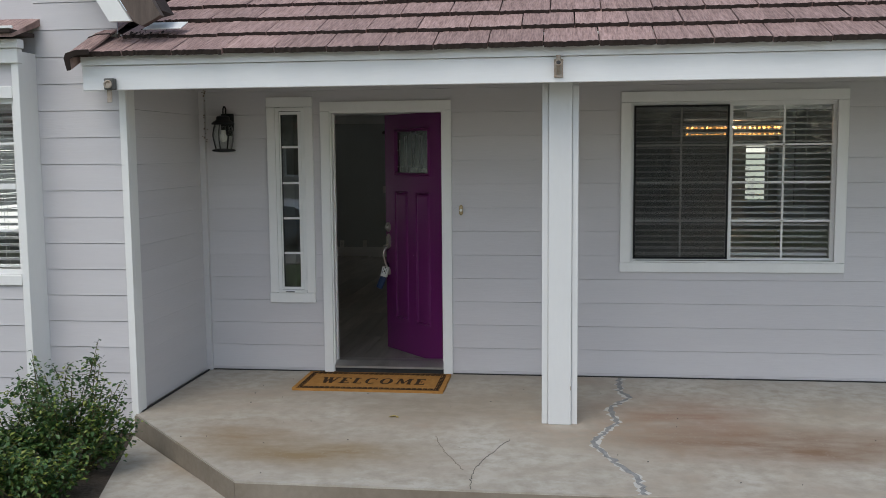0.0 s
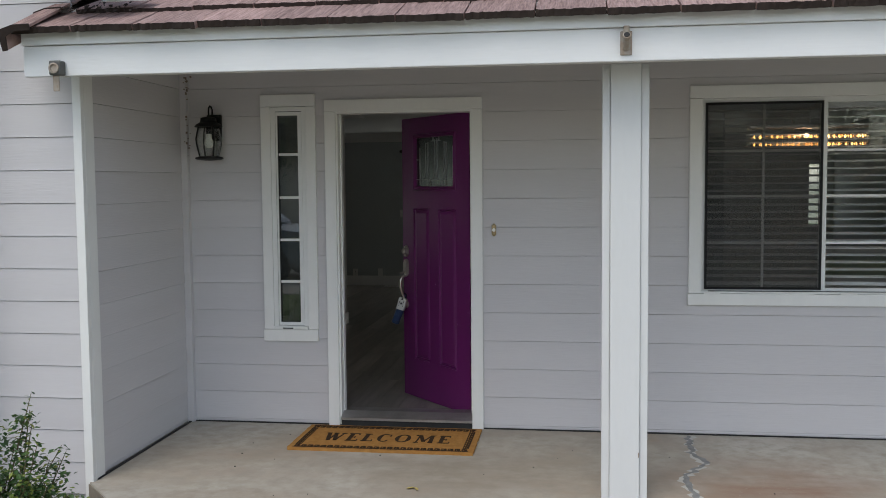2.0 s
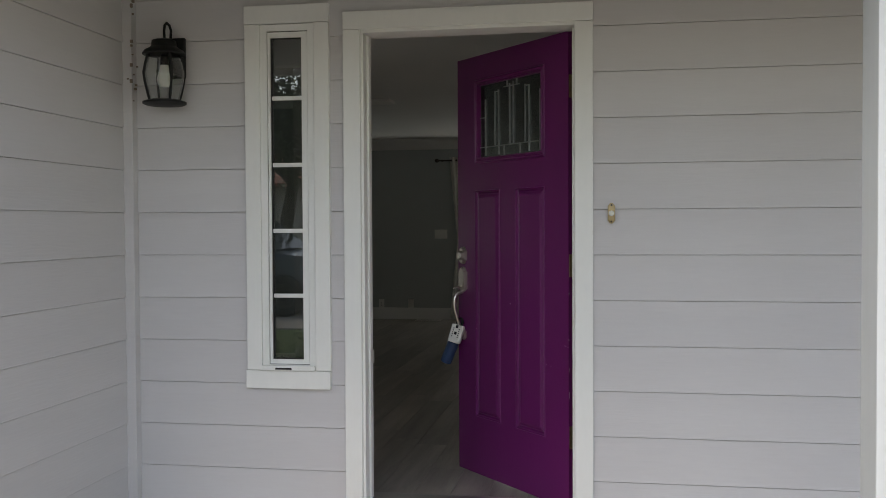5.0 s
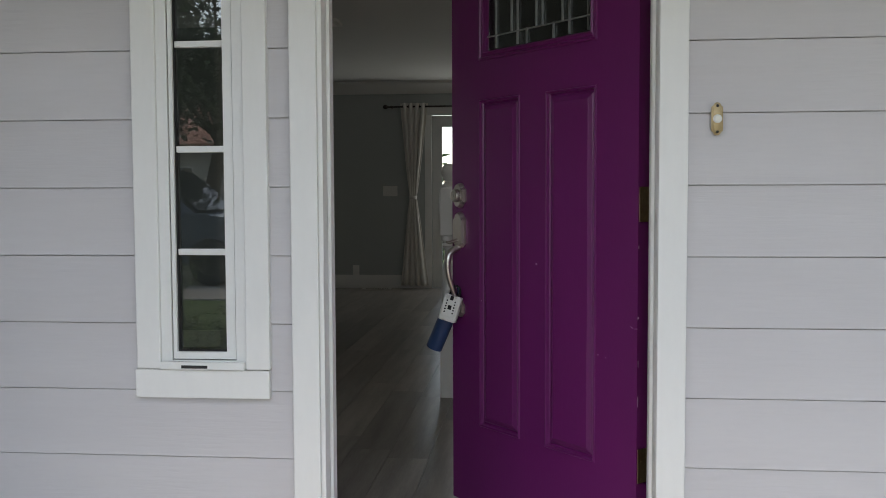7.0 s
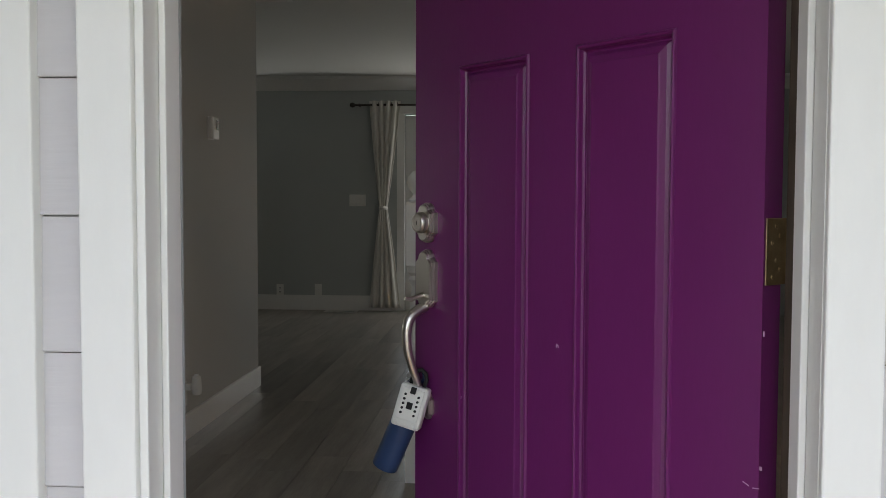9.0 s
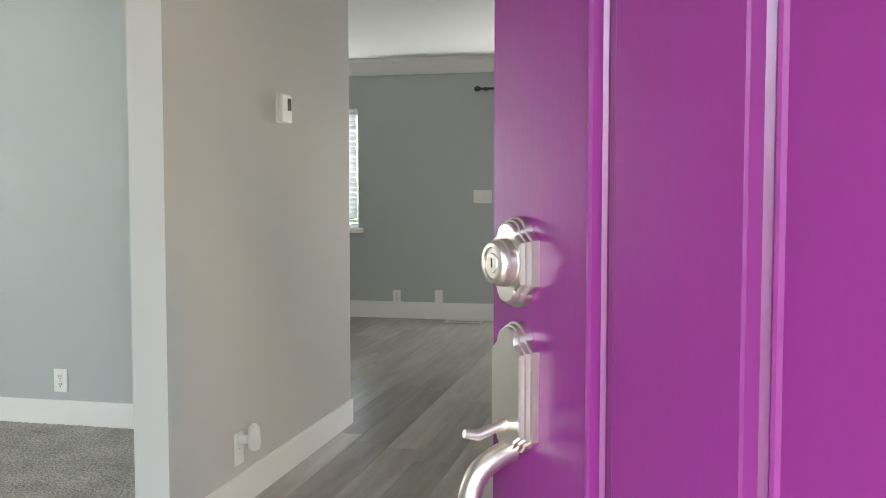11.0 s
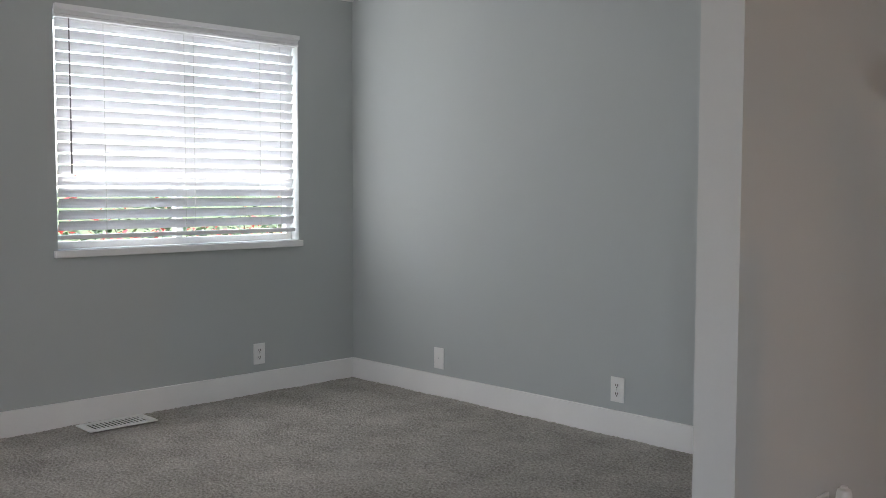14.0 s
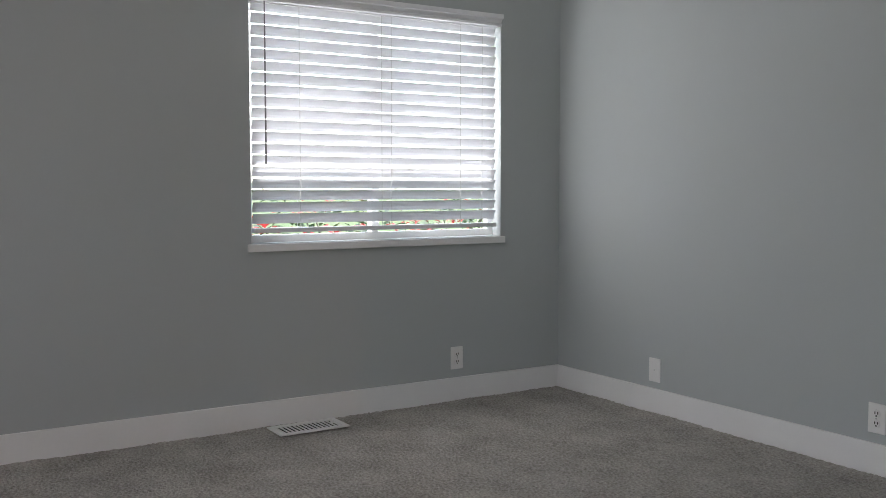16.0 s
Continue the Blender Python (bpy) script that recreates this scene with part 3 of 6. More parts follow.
# local frame: looking out of a window from the room along local +y
WEST_M = Matrix.Translation((-4.475, (WESTWIN[0] + WESTWIN[1]) / 2, 0)) @ pose(0, 0, 0, 0, 0, 90)
blind("white slatted blind, half closed, in the window recess", 1.385, WESTWIN[2] + 0.018, WESTWIN[3] - 0.004, -69, WEST_M @ pose(0, 0.03, 0), step=0.0548,
      wand=-0.64, ladders=(-0.33, -0.01, 0.03, 0.33, 0.43))


def sash_window(name, label, x0, x1, z0, z1, m, grid=(), depth=0.04, mullion=None, mid=None, pane_mat=None):
    """A framed window in local x-z, glass at y = 0."""
    w = thing(name, label, "window", m, kind="structure")
    f = 0.035
    bm = wall_with_holes(x0, x1, z0, z1, [(x0 + f, x1 - f, z0 + f, z1 - f)], lambda b, a, c, d, e: add_box(b, a, c, -depth / 2, depth / 2, d, e))
    part("window_frame", bm, VINYL, w)
    xs = [x0 + f, *( [mullion] if mullion else []), x1 - f]
    if mullion:
        part("mullion", box(mullion - 0.02, mullion + 0.02, -depth / 2 - 0.004, depth / 2 + 0.004, z0 + f, z1 - f, 0.003), VINYL, w)
    if mid:
        part("meeting_rail", box(x0 + f, x1 - f, -depth / 2 - 0.004, depth / 2, mid - 0.02, mid + 0.02, 0.003), VINYL, w)
    for a, b in zip(xs, xs[1:]):
        pane = part("pane", box(a, b, -0.003, 0.003, z0 + f, z1 - f), pane_mat or GLASS, w)
        pane.visible_shadow = False
    for kind, v, lo, hi in grid:
        if kind == "h":
            part("muntin", box(lo, hi, -0.012, -0.0035, v - 0.008, v + 0.008, 0.002), VINYL, w)
        else:
            part("muntin", box(v - 0.008, v + 0.008, -0.012, -0.0035, lo, hi, 0.002), VINYL, w)
    return w


hw = (WESTWIN[1] - WESTWIN[0]) / 2
sash_window("window_west", "white vinyl window behind a slatted blind", -hw, hw, WESTWIN[2], WESTWIN[3], WEST_M @ pose(0, 0.10, 0), mullion=-0.02)
tagged(part("window_sill_west", box(-4.475, -4.452, WESTWIN[0] - 0.02, WESTWIN[1] + 0.017, WESTWIN[2] - 0.038, WESTWIN[2] - 0.002, 0.004), BASEW), "white painted window apron", "window sill", kind="structure")

# far room window, blind and garden door
FAR_M = Matrix.Translation((0, 8.45, 0))
fx = (FARWIN[0] + FARWIN[1]) / 2
sash_window("window_far", "white window with a blind in far wall", FARWIN[0], FARWIN[1], FARWIN[2], FARWIN[3], FAR_M @ pose(0, 0.10, 0))
blind("white slatted blind in far window", 1.22, FARWIN[2], FARWIN[3], -68, FAR_M @ pose(fx, 0.03, 0), ladders=(-0.38, 0.38))
tagged(part("window_sill_far", box(FARWIN[0] - 0.03, FARWIN[1] + 0.05, 8.40, 8.45, FARWIN[2] - 0.045, FARWIN[2] - 0.002, 0.004), BASEW), "white window sill", "window sill", kind="structure")

gd = thing("garden_door", "white framed glazed garden door", "door")
for a, b in ((FARDOOR[0], FARDOOR[0] + 0.115), (FARDOOR[1] - 0.115, FARDOOR[1])):
    part("stile", box(a, b, 8.50, 8.545, FLOOR + 0.004, 2.05, 0.003), BASEW, gd)
part("top_rail", box(FARDOOR[0] + 0.115, FARDOOR[1] - 0.115, 8.50, 8.545, 1.92, 2.05, 0.003), BASEW, gd)
part("bottom_rail", box(FARDOOR[0] + 0.115, FARDOOR[1] - 0.115, 8.50, 8.545, FLOOR + 0.004, 0.26, 0.003), BASEW, gd)
pane = part("pane", box(FARDOOR[0] + 0.115, FARDOOR[1] - 0.115, 8.518, 8.524, 0.26, 1.92), GLASS, gd)
pane.visible_shadow = False
gd_trim = thing("garden_door_casing", "cream painted casing round garden door", "door frame", kind="structure")
part("side_casing", box(FARDOOR[0] - 0.08, FARDOOR[0], 8.43, 8.45, FLOOR, 2.06, 0.003), BASEW, gd_trim)
part("side_casing", box(FARDOOR[1], FARDOOR[1] + 0.08, 8.43, 8.45, FLOOR, 2.06, 0.003), BASEW, gd_trim)
part("head_casing", box(FARDOOR[0] - 0.08, FARDOOR[1] + 0.08, 8.43, 8.45, 2.062, 2.14, 0.003), BASEW, gd_trim)

# front window
sash_window("window_front", "white sliding window with muntins and a dark screen", FRONTWIN[0], FRONTWIN[1], FRONTWIN[2], FRONTWIN[3], pose(0, 0.04, 0), mullion=3.157,
            grid=[("h", z, 2.435, 3.137) for z in (1.255, 1.555, 1.845)] + [("h", z, 3.177, 3.92) for z in (1.255, 1.555, 1.845)]
            + [("v", 2.79, FRONTWIN[2] + 0.035, FRONTWIN[3] - 0.035), ("v", 3.562, FRONTWIN[2] + 0.035, FRONTWIN[3] - 0.035)])
screen = thing("insect_screen", "dark mesh insect screen on the window", "screen")
part("mesh", box(2.44, 3.135, 0.012, 0.013, 0.97, 2.14), SCREEN, screen)
bm = wall_with_holes(2.425, 3.15, 0.955, 2.155, [(2.44, 3.135, 0.97, 2.14)], lambda b, a, c, d, e: add_box(b, a, c, 0.008, 0.017, d, e))
part("screen_frame", bm, BLACKM, screen)
ROOM_M = Matrix.Translation(((FRONTWIN[0] + FRONTWIN[1]) / 2, 0.12, 0)) @ pose(0, 0, 0, 0, 0, 180)
blind("white slatted blind, slats open, behind front window", 1.50, FRONTWIN[2] + 0.01, FRONTWIN[3] - 0.01, -13, ROOM_M, valance=False, step=0.0465, wand=-0.5)
win_trim = thing("window_casing", "white painted casing round the front window", "window frame", kind="structure")
casing_board("side_casing", 2.322, 2.402, 0.932, 2.178, win_trim)
casing_board("side_casing", 3.942, 4.022, 0.932, 2.178, win_trim)
casing_board("head_casing", 2.322, 4.022, 2.18, 2.26, win_trim)
casing_board("sill_casing", 2.318, 4.022, 0.855, 0.93, win_trim)
part("track_gap", box(2.445, 3.93, -0.0335, -0.0302, 0.9462, 0.9510), DARKW, win_trim)
part("inner_reveal", box(2.40, 3.955, -0.03, 0.012, 0.932, 0.945, 0.002), VINYL, win_trim)
for k, x in enumerate((2.42, 2.98, 3.26, 3.86)):
    part("weep_cover", box(x, x + 0.10, -0.036, -0.030, 0.930, 0.944, 0.002), VINYL, win_trim)

# sidelight
side_trim = thing("sidelight_casing", "white painted casing round the sidelight", "window frame", kind="structure")
casing_board("side_casing", -0.526, -0.457, 0.662, 2.18, side_trim)
casing_board("side_casing", -0.212, -0.144, 0.662, 2.18, side_trim)
casing_board("head_casing", -0.528, -0.143, 2.182, 2.262, side_trim)
casing_board("sill_casing", -0.532, -0.146, 0.580, 0.660, side_trim)
sidelight = thing("window_sidelight", "narrow white sidelight window with five panes", "window", kind="structure")


def ring(x0, x1, z0, z1, left, right, low, high, y0, y1):
    """A flat rectangular frame with its own width on each side."""
    return wall_with_holes(x0, x1, z0, z1, [(x0 + left, x1 - right, z0 + low, z1 - high)], lambda b, a, c, d, e: add_box(b, a, c, y0, y1, d, e))


part("window_frame", ring(-0.4565, -0.2125, 0.664, 2.178, 0.030, 0.029, 0.022, 0.028, -0.024, 0.030), VINYL, sidelight)
part("stop_bead", ring(-0.4265, -0.2415, 0.686, 2.150, 0.0025, 0.0025, 0.0025, 0.004, -0.012, 0.028), DARKW, sidelight, "dark weather seal")
part("sash", ring(-0.4238, -0.2442, 0.6888, 2.1458, 0.011, 0.026, 0.020, 0.024, -0.019, 0.026), VINYL, sidelight)
part("glazing_seal", ring(-0.4126, -0.2704, 0.7090, 2.1216, 0.003, 0.0025, 0.003, 0.0025, -0.010, 0.004), DARKW, sidelight, "black glazing gasket")
for z_lo, z_hi in zip((0.709, 0.989, 1.276, 1.566, 1.859), (0.989, 1.276, 1.566, 1.859, 2.122)):
    pane = part("pane", box(-0.4126, -0.2704, 0.0045, 0.010, z_lo, z_hi - 0.0005), TINTGLASS, sidelight)
    pane.visible_shadow = False
for z in (0.989, 1.276, 1.566, 1.859):
    part("muntin", box(-0.4094, -0.2732, -0.008, 0.0040, z - 0.009, z + 0.009, 0.002), VINYL, sidelight)
latch = thing("sidelight_sill", "white ledge with a dark slot under sidelight", "window sill", kind="structure")
part("ledge", box(-0.456, -0.213, -0.046, -0.030, 0.662, 0.684, 0.003), VINYL, latch)
part("slot", box(-0.392, -0.318, -0.0485, -0.0462, 0.667, 0.675), DARKW, latch)

# bay of the wing
bay = thing("bay_window", "white trimmed bay window with its own small roof", "bay window")
part("lower_wall", box(-3.6, -1.735, -1.57, -1.37, -0.12, 0.99), SIDING, bay)
part("upper_wall", box(-3.6, -1.735, -1.57, -1.37, 2.20, 2.50), SIDING, bay)
part("side_wall", box(-1.770, -1.735, -1.565, -1.37, 0.99, 2.20), TRIM, bay)
part("side_wall", box(-3.6, -3.2, -1.565, -1.37, 0.99, 2.20), TRIM, bay)
part("corner_post", box(-1.772, -1.72, -1.60, -1.36, -0.12, 2.50, 0.004), TRIM, bay)
part("frieze_board", box(-3.65, -1.71, -1.62, -1.56, 2.42, 2.515, 0.004), TRIM, bay)
part("frieze_cap", box(-3.66, -1.695, -1.64, -1.56, 2.517, 2.575, 0.004), TRIM, bay)
part("head_board", box(-3.4, -1.774, -1.60, -1.56, 2.19, 2.27, 0.004), TRIM, bay)
part("sill_board", box(-3.4, -1.774, -1.60, -1.56, 0.93, 1.0, 0.004), TRIM, bay)
part("bay_roof", extrude_poly([(-1.72, 2.60), (-1.37, 2.74), (-1.37, 2.69), (-1.72, 2.577)], "x", -3.7, -1.675), TILE, bay)
for k in range(6):
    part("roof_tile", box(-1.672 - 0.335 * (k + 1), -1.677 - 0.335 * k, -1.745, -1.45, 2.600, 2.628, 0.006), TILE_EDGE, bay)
part("drip_edge", box(-3.7, -1.66, -1.75, -1.735, 2.628, 2.645, 0.003), TRIM, bay)
sash_window("window_bay", "white sash window of the bay with muntins", -3.2, -1.772, 1.0, 2.19, pose(0, -1.535, 0), mid=1.60,
            grid=[("h", z, -3.165, -1.808) for z in (1.30, 1.89)] + [("v", x, 1.035, 2.155) for x in (-2.75, -2.15)])
blind("white slatted blind in the bay window", 1.35, 1.01, 2.18, 25, pose(-2.48, -1.43, 0, 0, 0, 180), valance=False)

# gable boards of the wing above the porch roof
gable = thing("gable_board", "white bargeboard with a weathered brown wood edge", "bargeboard")
part("white_board", extrude_poly([(-1.14, 2.83), (-1.60, 3.60), (-1.49, 3.60), (-0.895, 2.665), (-1.04, 2.665)], "y", -1.66, -1.62), TRIM, gable)
part("brown_board", extrude_poly([(-0.885, 2.665), (-1.47, 3.60), (-1.20, 3.60), (-0.70, 2.70), (-0.83, 2.635)], "y", -1.64, -1.58), surface("weathered_wood", (0.13, 0.10, 0.085), (0.08, 0.06, 0.05), 0.85, scale=6, fine=40, bump=0.5, stretch=(4, 1, 0.6)), gable)
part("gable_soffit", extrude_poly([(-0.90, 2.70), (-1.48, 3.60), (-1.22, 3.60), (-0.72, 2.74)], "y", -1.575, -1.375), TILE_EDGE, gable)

# ---- porch roof tiles ----
PITCH = 24.0
roof = thing("porch_roof", "brown concrete shake tile porch roof", "roof", pose(0.085, -1.735, 2.434, PITCH, 0, 0), kind="structure")
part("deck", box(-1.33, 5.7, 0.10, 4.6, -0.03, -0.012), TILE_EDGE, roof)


def tile_mesh(w, seed):
    """A shake tile lying along local y, thick ragged butt at y = 0, tail raised under the next row."""
    rnd = random.Random(seed)
    bm = bmesh.new()
    n = 20
    top, bot, back, backb = [], [], [], []
    for i in range(n + 1):
        x = w * i / n
        dy, dz = rnd.uniform(-0.006, 0.006) + 0.008 * noise.noise(Vector((x * 14, seed, 0))), rnd.uniform(-0.0022, 0.0022)
        top.append(bm.verts.new((x, dy, 0.034 + dz)))
        bot.append(bm.verts.new((x, dy + rnd.uniform(-0.004, 0.004), 0.0)))
        back.append(bm.verts.new((x, 0.40, 0.006 + dz)))
        backb.append(bm.verts.new((x, 0.40, -0.012)))
    for i in range(n):
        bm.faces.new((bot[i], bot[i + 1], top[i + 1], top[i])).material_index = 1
        bm.faces.new((top[i], top[i + 1], back[i + 1], back[i]))
    bm.faces.new((bot[0], top[0], back[0], backb[0]))
    bm.faces.new((bot[-1], backb[-1], back[-1], top[-1]))
    bmesh.ops.recalc_face_normals(bm, faces=bm.faces)
    me = bpy.data.meshes.new("roof_tile")
    bm.to_mesh(me)
    bm.free()
    me.materials.append(TILE)
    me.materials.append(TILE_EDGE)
    return me


TILES = [tile_mesh(0.327, k) for k in range(7)]
tile_rnd = random.Random(4)
for row in range(7):
    off = (row % 2) * 0.16 + tile_rnd.uniform(-0.03, 0.03)
    x = -1.33 + off
    while x < 5.5:
        shared("roof_tile", TILES[tile_rnd.randrange(7)], roof, pose(x, 0.34 * row + tile_rnd.uniform(-0.008, 0.008), tile_rnd.uniform(-0.002, 0.003), 0, tile_rnd.uniform(-0.4, 0.4), tile_rnd.uniform(-0.5, 0.5)))
        x += 0.335
for k in range(6):
    part("rake_tile", extrude_poly([(-1.375, -0.07), (-1.36, -0.07), (-1.355, 0.005), (-1.30, 0.036), (-1.21, 0.042), (-1.21, 0.056), (-1.30, 0.054), (-1.365, 0.035), (-1.38, 0.01)],
                                   "y", 0.34 * k - 0.03, 0.34 * k + 0.33), TILE, roof)
# cap butts and lips carry the same shadow-darkened edge colour
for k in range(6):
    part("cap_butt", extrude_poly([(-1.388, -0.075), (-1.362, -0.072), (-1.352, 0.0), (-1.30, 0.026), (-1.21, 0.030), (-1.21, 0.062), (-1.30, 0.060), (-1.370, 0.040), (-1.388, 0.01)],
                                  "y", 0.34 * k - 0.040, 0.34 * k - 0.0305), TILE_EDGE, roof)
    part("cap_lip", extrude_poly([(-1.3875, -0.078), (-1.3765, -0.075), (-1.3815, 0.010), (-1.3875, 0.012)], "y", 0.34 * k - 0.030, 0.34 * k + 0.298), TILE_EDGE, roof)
part("flashing", box(-0.98, -0.72, 0.315, 0.46, 0.076, 0.082, 0.001), TRIM, roof, "bent grey metal flashing strip")

deb = random.Random(21)
bm = bmesh.new()
for k in range(90):
    x, y = -1.02 + deb.gauss(0, 0.10), 0.30 + deb.gauss(0, 0.035)
    r, a = deb.uniform(0.006, 0.02), deb.uniform(0, math.pi)
    c0 = Vector((x, y, 0.040 + deb.uniform(0, 0.026)))
    d0, d1 = Vector((math.cos(a) * r, math.sin(a) * r, 0.004)), Vector((-math.sin(a) * r * 0.35, math.cos(a) * r * 0.35, 0.003))
    bm.faces.new([bm.verts.new(c0 + v) for v in (d0, d1, -d0, -d1)])
debris = part("valley_debris", bm, TILE_EDGE, roof, "dark dry leaf debris in the roof valley")
debris["kind"] = "stuff"

# ---- door hardware ----


def arch_plate(w, z0, z1, neck_t, neck_b, th, y0=0.0):
    """Escutcheon with rounded, shouldered ends, in local x-z, proud toward -y."""
    pts = []
    h = w / 2
    for a in range(0, 181, 12):
        pts.append((h * 0.62 * math.cos(radians(a)), z1 - neck_t * 0.62 + neck_t * 0.62 * math.sin(radians(a))))
    pts += [(-h, z1 - neck_t), (-h, z0 + neck_b)]
    for a in range(180, 361, 12):
        pts.append((h * 0.62 * math.cos(radians(a)), z0 + neck_b * 0.62 + neck_b * 0.62 * math.sin(radians(a))))
    pts += [(h, z0 + neck_b), (h, z1 - neck_t)]
    bm = bmesh.new()
    rings = []
    for inset, y in ((0, 0), (0, -th * 0.42), (0.0022, -th * 0.47), (0.0026, -th * 0.70), (0.0046, -th * 0.74), (0.005, -th * 0.93), (0.007, -th)):
        k = 1 - inset / h
        zc = (z0 + z1) / 2
        rings.append([bm.verts.new((x * k, y0 + y, zc + (z - zc) * (1 - inset / ((z1 - z0) / 2)))) for x, z in pts])
    for a, b in zip(rings, rings[1:]):
        for i in range(len(pts)):
            q = (i + 1) % len(pts)
            bm.faces.new((a[i], a[q], b[q], b[i]))
    bm.faces.new(rings[-1])
    return bm


HX = -0.878


def moved(bm, x, y=0.0, z=0.0):
    bmesh.ops.translate(bm, vec=(x, y, z), verts=bm.verts)
    return bm


dead = part("deadbolt", moved(arch_plate(0.062, 1.098, 1.186, 0.022, 0.022, 0.019), HX), NICKEL, door, "satin nickel deadbolt")
part("cylinder", moved(lathe([(0.0235, -0.016), (0.0230, -0.027), (0.0212, -0.028), (0.0208, -0.0325), (0.0190, -0.0345), (0.0155, -0.035), (0.0150, -0.0332), (0.0095, -0.0332), (0.0090, -0.0345), (0.0, -0.0345)], 28, (0, 0, 0), "y"), HX, 0, 1.142), NICKEL, dead, smooth=True)
part("keyway", moved(box(-0.0008, 0.0008, -0.0350, -0.0344, -0.0045, 0.0045), HX, 0, 1.142), DARKW, dead)
handle = part("handle_plate", moved(arch_plate(0.062, 0.955, 1.084, 0.026, 0.016, 0.019), HX), NICKEL, door, "satin nickel handle plate")
part("thumb_lever", tube([(HX, -0.018, 0.984), (HX, -0.030, 0.982), (HX - 0.003, -0.048, 0.976), (HX - 0.004, -0.062, 0.979)], [0.0065, 0.005, 0.0058, 0.0042], 14), NICKEL, handle, smooth=True)
grip_pts = [(HX, -0.010, 0.958), (HX, -0.028, 0.953), (HX, -0.050, 0.938), (HX, -0.060, 0.910), (HX, -0.058, 0.870), (HX, -0.046, 0.830), (HX, -0.034, 0.800), (HX, -0.024, 0.770), (HX, -0.014, 0.750), (HX, -0.002, 0.744)]
fine_pts = []
for (a, b) in zip(grip_pts, grip_pts[1:]):
    k = grip_pts.index(a)
    p0, p3 = grip_pts[max(k - 1, 0)], grip_pts[min(k + 2, len(grip_pts) - 1)]
    for f in (0.0, 0.25, 0.5, 0.75):
        fine_pts.append(tuple(0.5 * (2 * v1 + (v2 - v0) * f + (2 * v0 - 5 * v1 + 4 * v2 - v3) * f * f + (3 * v1 - v0 - 3 * v2 + v3) * f ** 3)
                              for v0, v1, v2, v3 in zip(p0, a, b, p3)))
fine_pts.append(grip_pts[-1])
part("grip", tube(fine_pts, [float(v) for v in np.interp(np.linspace(0, 9, len(fine_pts)), range(10), (0.011, 0.0113, 0.0113, 0.0108, 0.0098, 0.009, 0.0085, 0.0085, 0.0095, 0.0095))], 20), NICKEL, handle, smooth=True)
part("lower_plate", moved(arch_plate(0.040, 0.708, 0.768, 0.014, 0.014, 0.012), HX), NICKEL, handle)

HINGE_ST = surface("worn_hinge_brass", (0.42, 0.33, 0.2), (0.3, 0.22, 0.13), 0.4, 1.0, scale=30, fine=160, bump=0.15)
for hz in (0.36, 1.117, 1.90):
    hg = part("hinge", box(LEAF_X1 + 0.0005, LEAF_X1 + 0.0035, 0.003, LEAF_T + 0.014, hz - 0.050, hz + 0.050, 0.001), HINGE_ST, door, "worn brass butt hinge")
    part("knuckle", lathe([(0.005, hz - 0.054), (0.0055, hz - 0.051), (0.0055, hz + 0.051), (0.005, hz + 0.054)], 10, (LEAF_X1 + 0.006, LEAF_T + 0.016, 0)), HINGE_ST, hg)
    for sy, sz in ((0.026, 0.038), (0.036, 0.024), (0.017, 0.013), (0.027, -0.013), (0.037, -0.026), (0.018, -0.038)):
        part("screw", lathe([(0.0036, LEAF_X1 + 0.0036), (0.0032, LEAF_X1 + 0.0046), (0.0012, LEAF_X1 + 0.0046), (0.0012, LEAF_X1 + 0.0040), (0.0, LEAF_X1 + 0.0040)], 8, (0, sy, hz + sz), "x"), BRASS, hg)
SCUFF = surface("paint_scuff", (0.50, 0.34, 0.47), (0.40, 0.24, 0.37), 0.7, scale=40, bump=0)
for sx, sz, sw_, sh_, tilt in ((-0.475, 0.922, 0.003, 0.007, 10), (-0.471, 0.921, 0.0025, 0.006, -20), (-0.371, 0.974, 0.010, 0.0016, 12), (-0.366, 0.924, 0.012, 0.0022, 14),
                               (-0.1945, 0.665, 0.004, 0.004, 30), (-0.162, 0.6605, 0.003, 0.002, 0), (-0.060, 0.763, 0.012, 0.0015, 20), (-0.042, 0.760, 0.012, 0.0015, -8),
                               (-0.0345, 0.792, 0.004, 0.006, 0), (-0.034, 0.995, 0.0025, 0.008, 0), (-0.762, 0.776, 0.002, 0.006, 8), (-0.0335, 0.55, 0.002, 0.03, 0), (-0.0335, 0.66, 0.002, 0.02, 0)):
    part("scuff", box(-sw_ / 2, sw_ / 2, -0.0006, 0.0, -sh_ / 2, sh_ / 2), SCUFF, door, "pale scuff in the paint").matrix_basis = pose(sx, -0.0002, sz, 0, tilt, 0)

# leaded glass of the door
came = surface("zinc_came", (0.55, 0.56, 0.56), (0.45, 0.46, 0.46), 0.35, 0.9, scale=30, fine=90, bump=0.05)
gx0, gx1, gz0, gz1 = GL


def bar(x0, x1, z0, z1):
    part("came", box(x0, x1, 0.010, 0.0172, z0, z1), came, door)


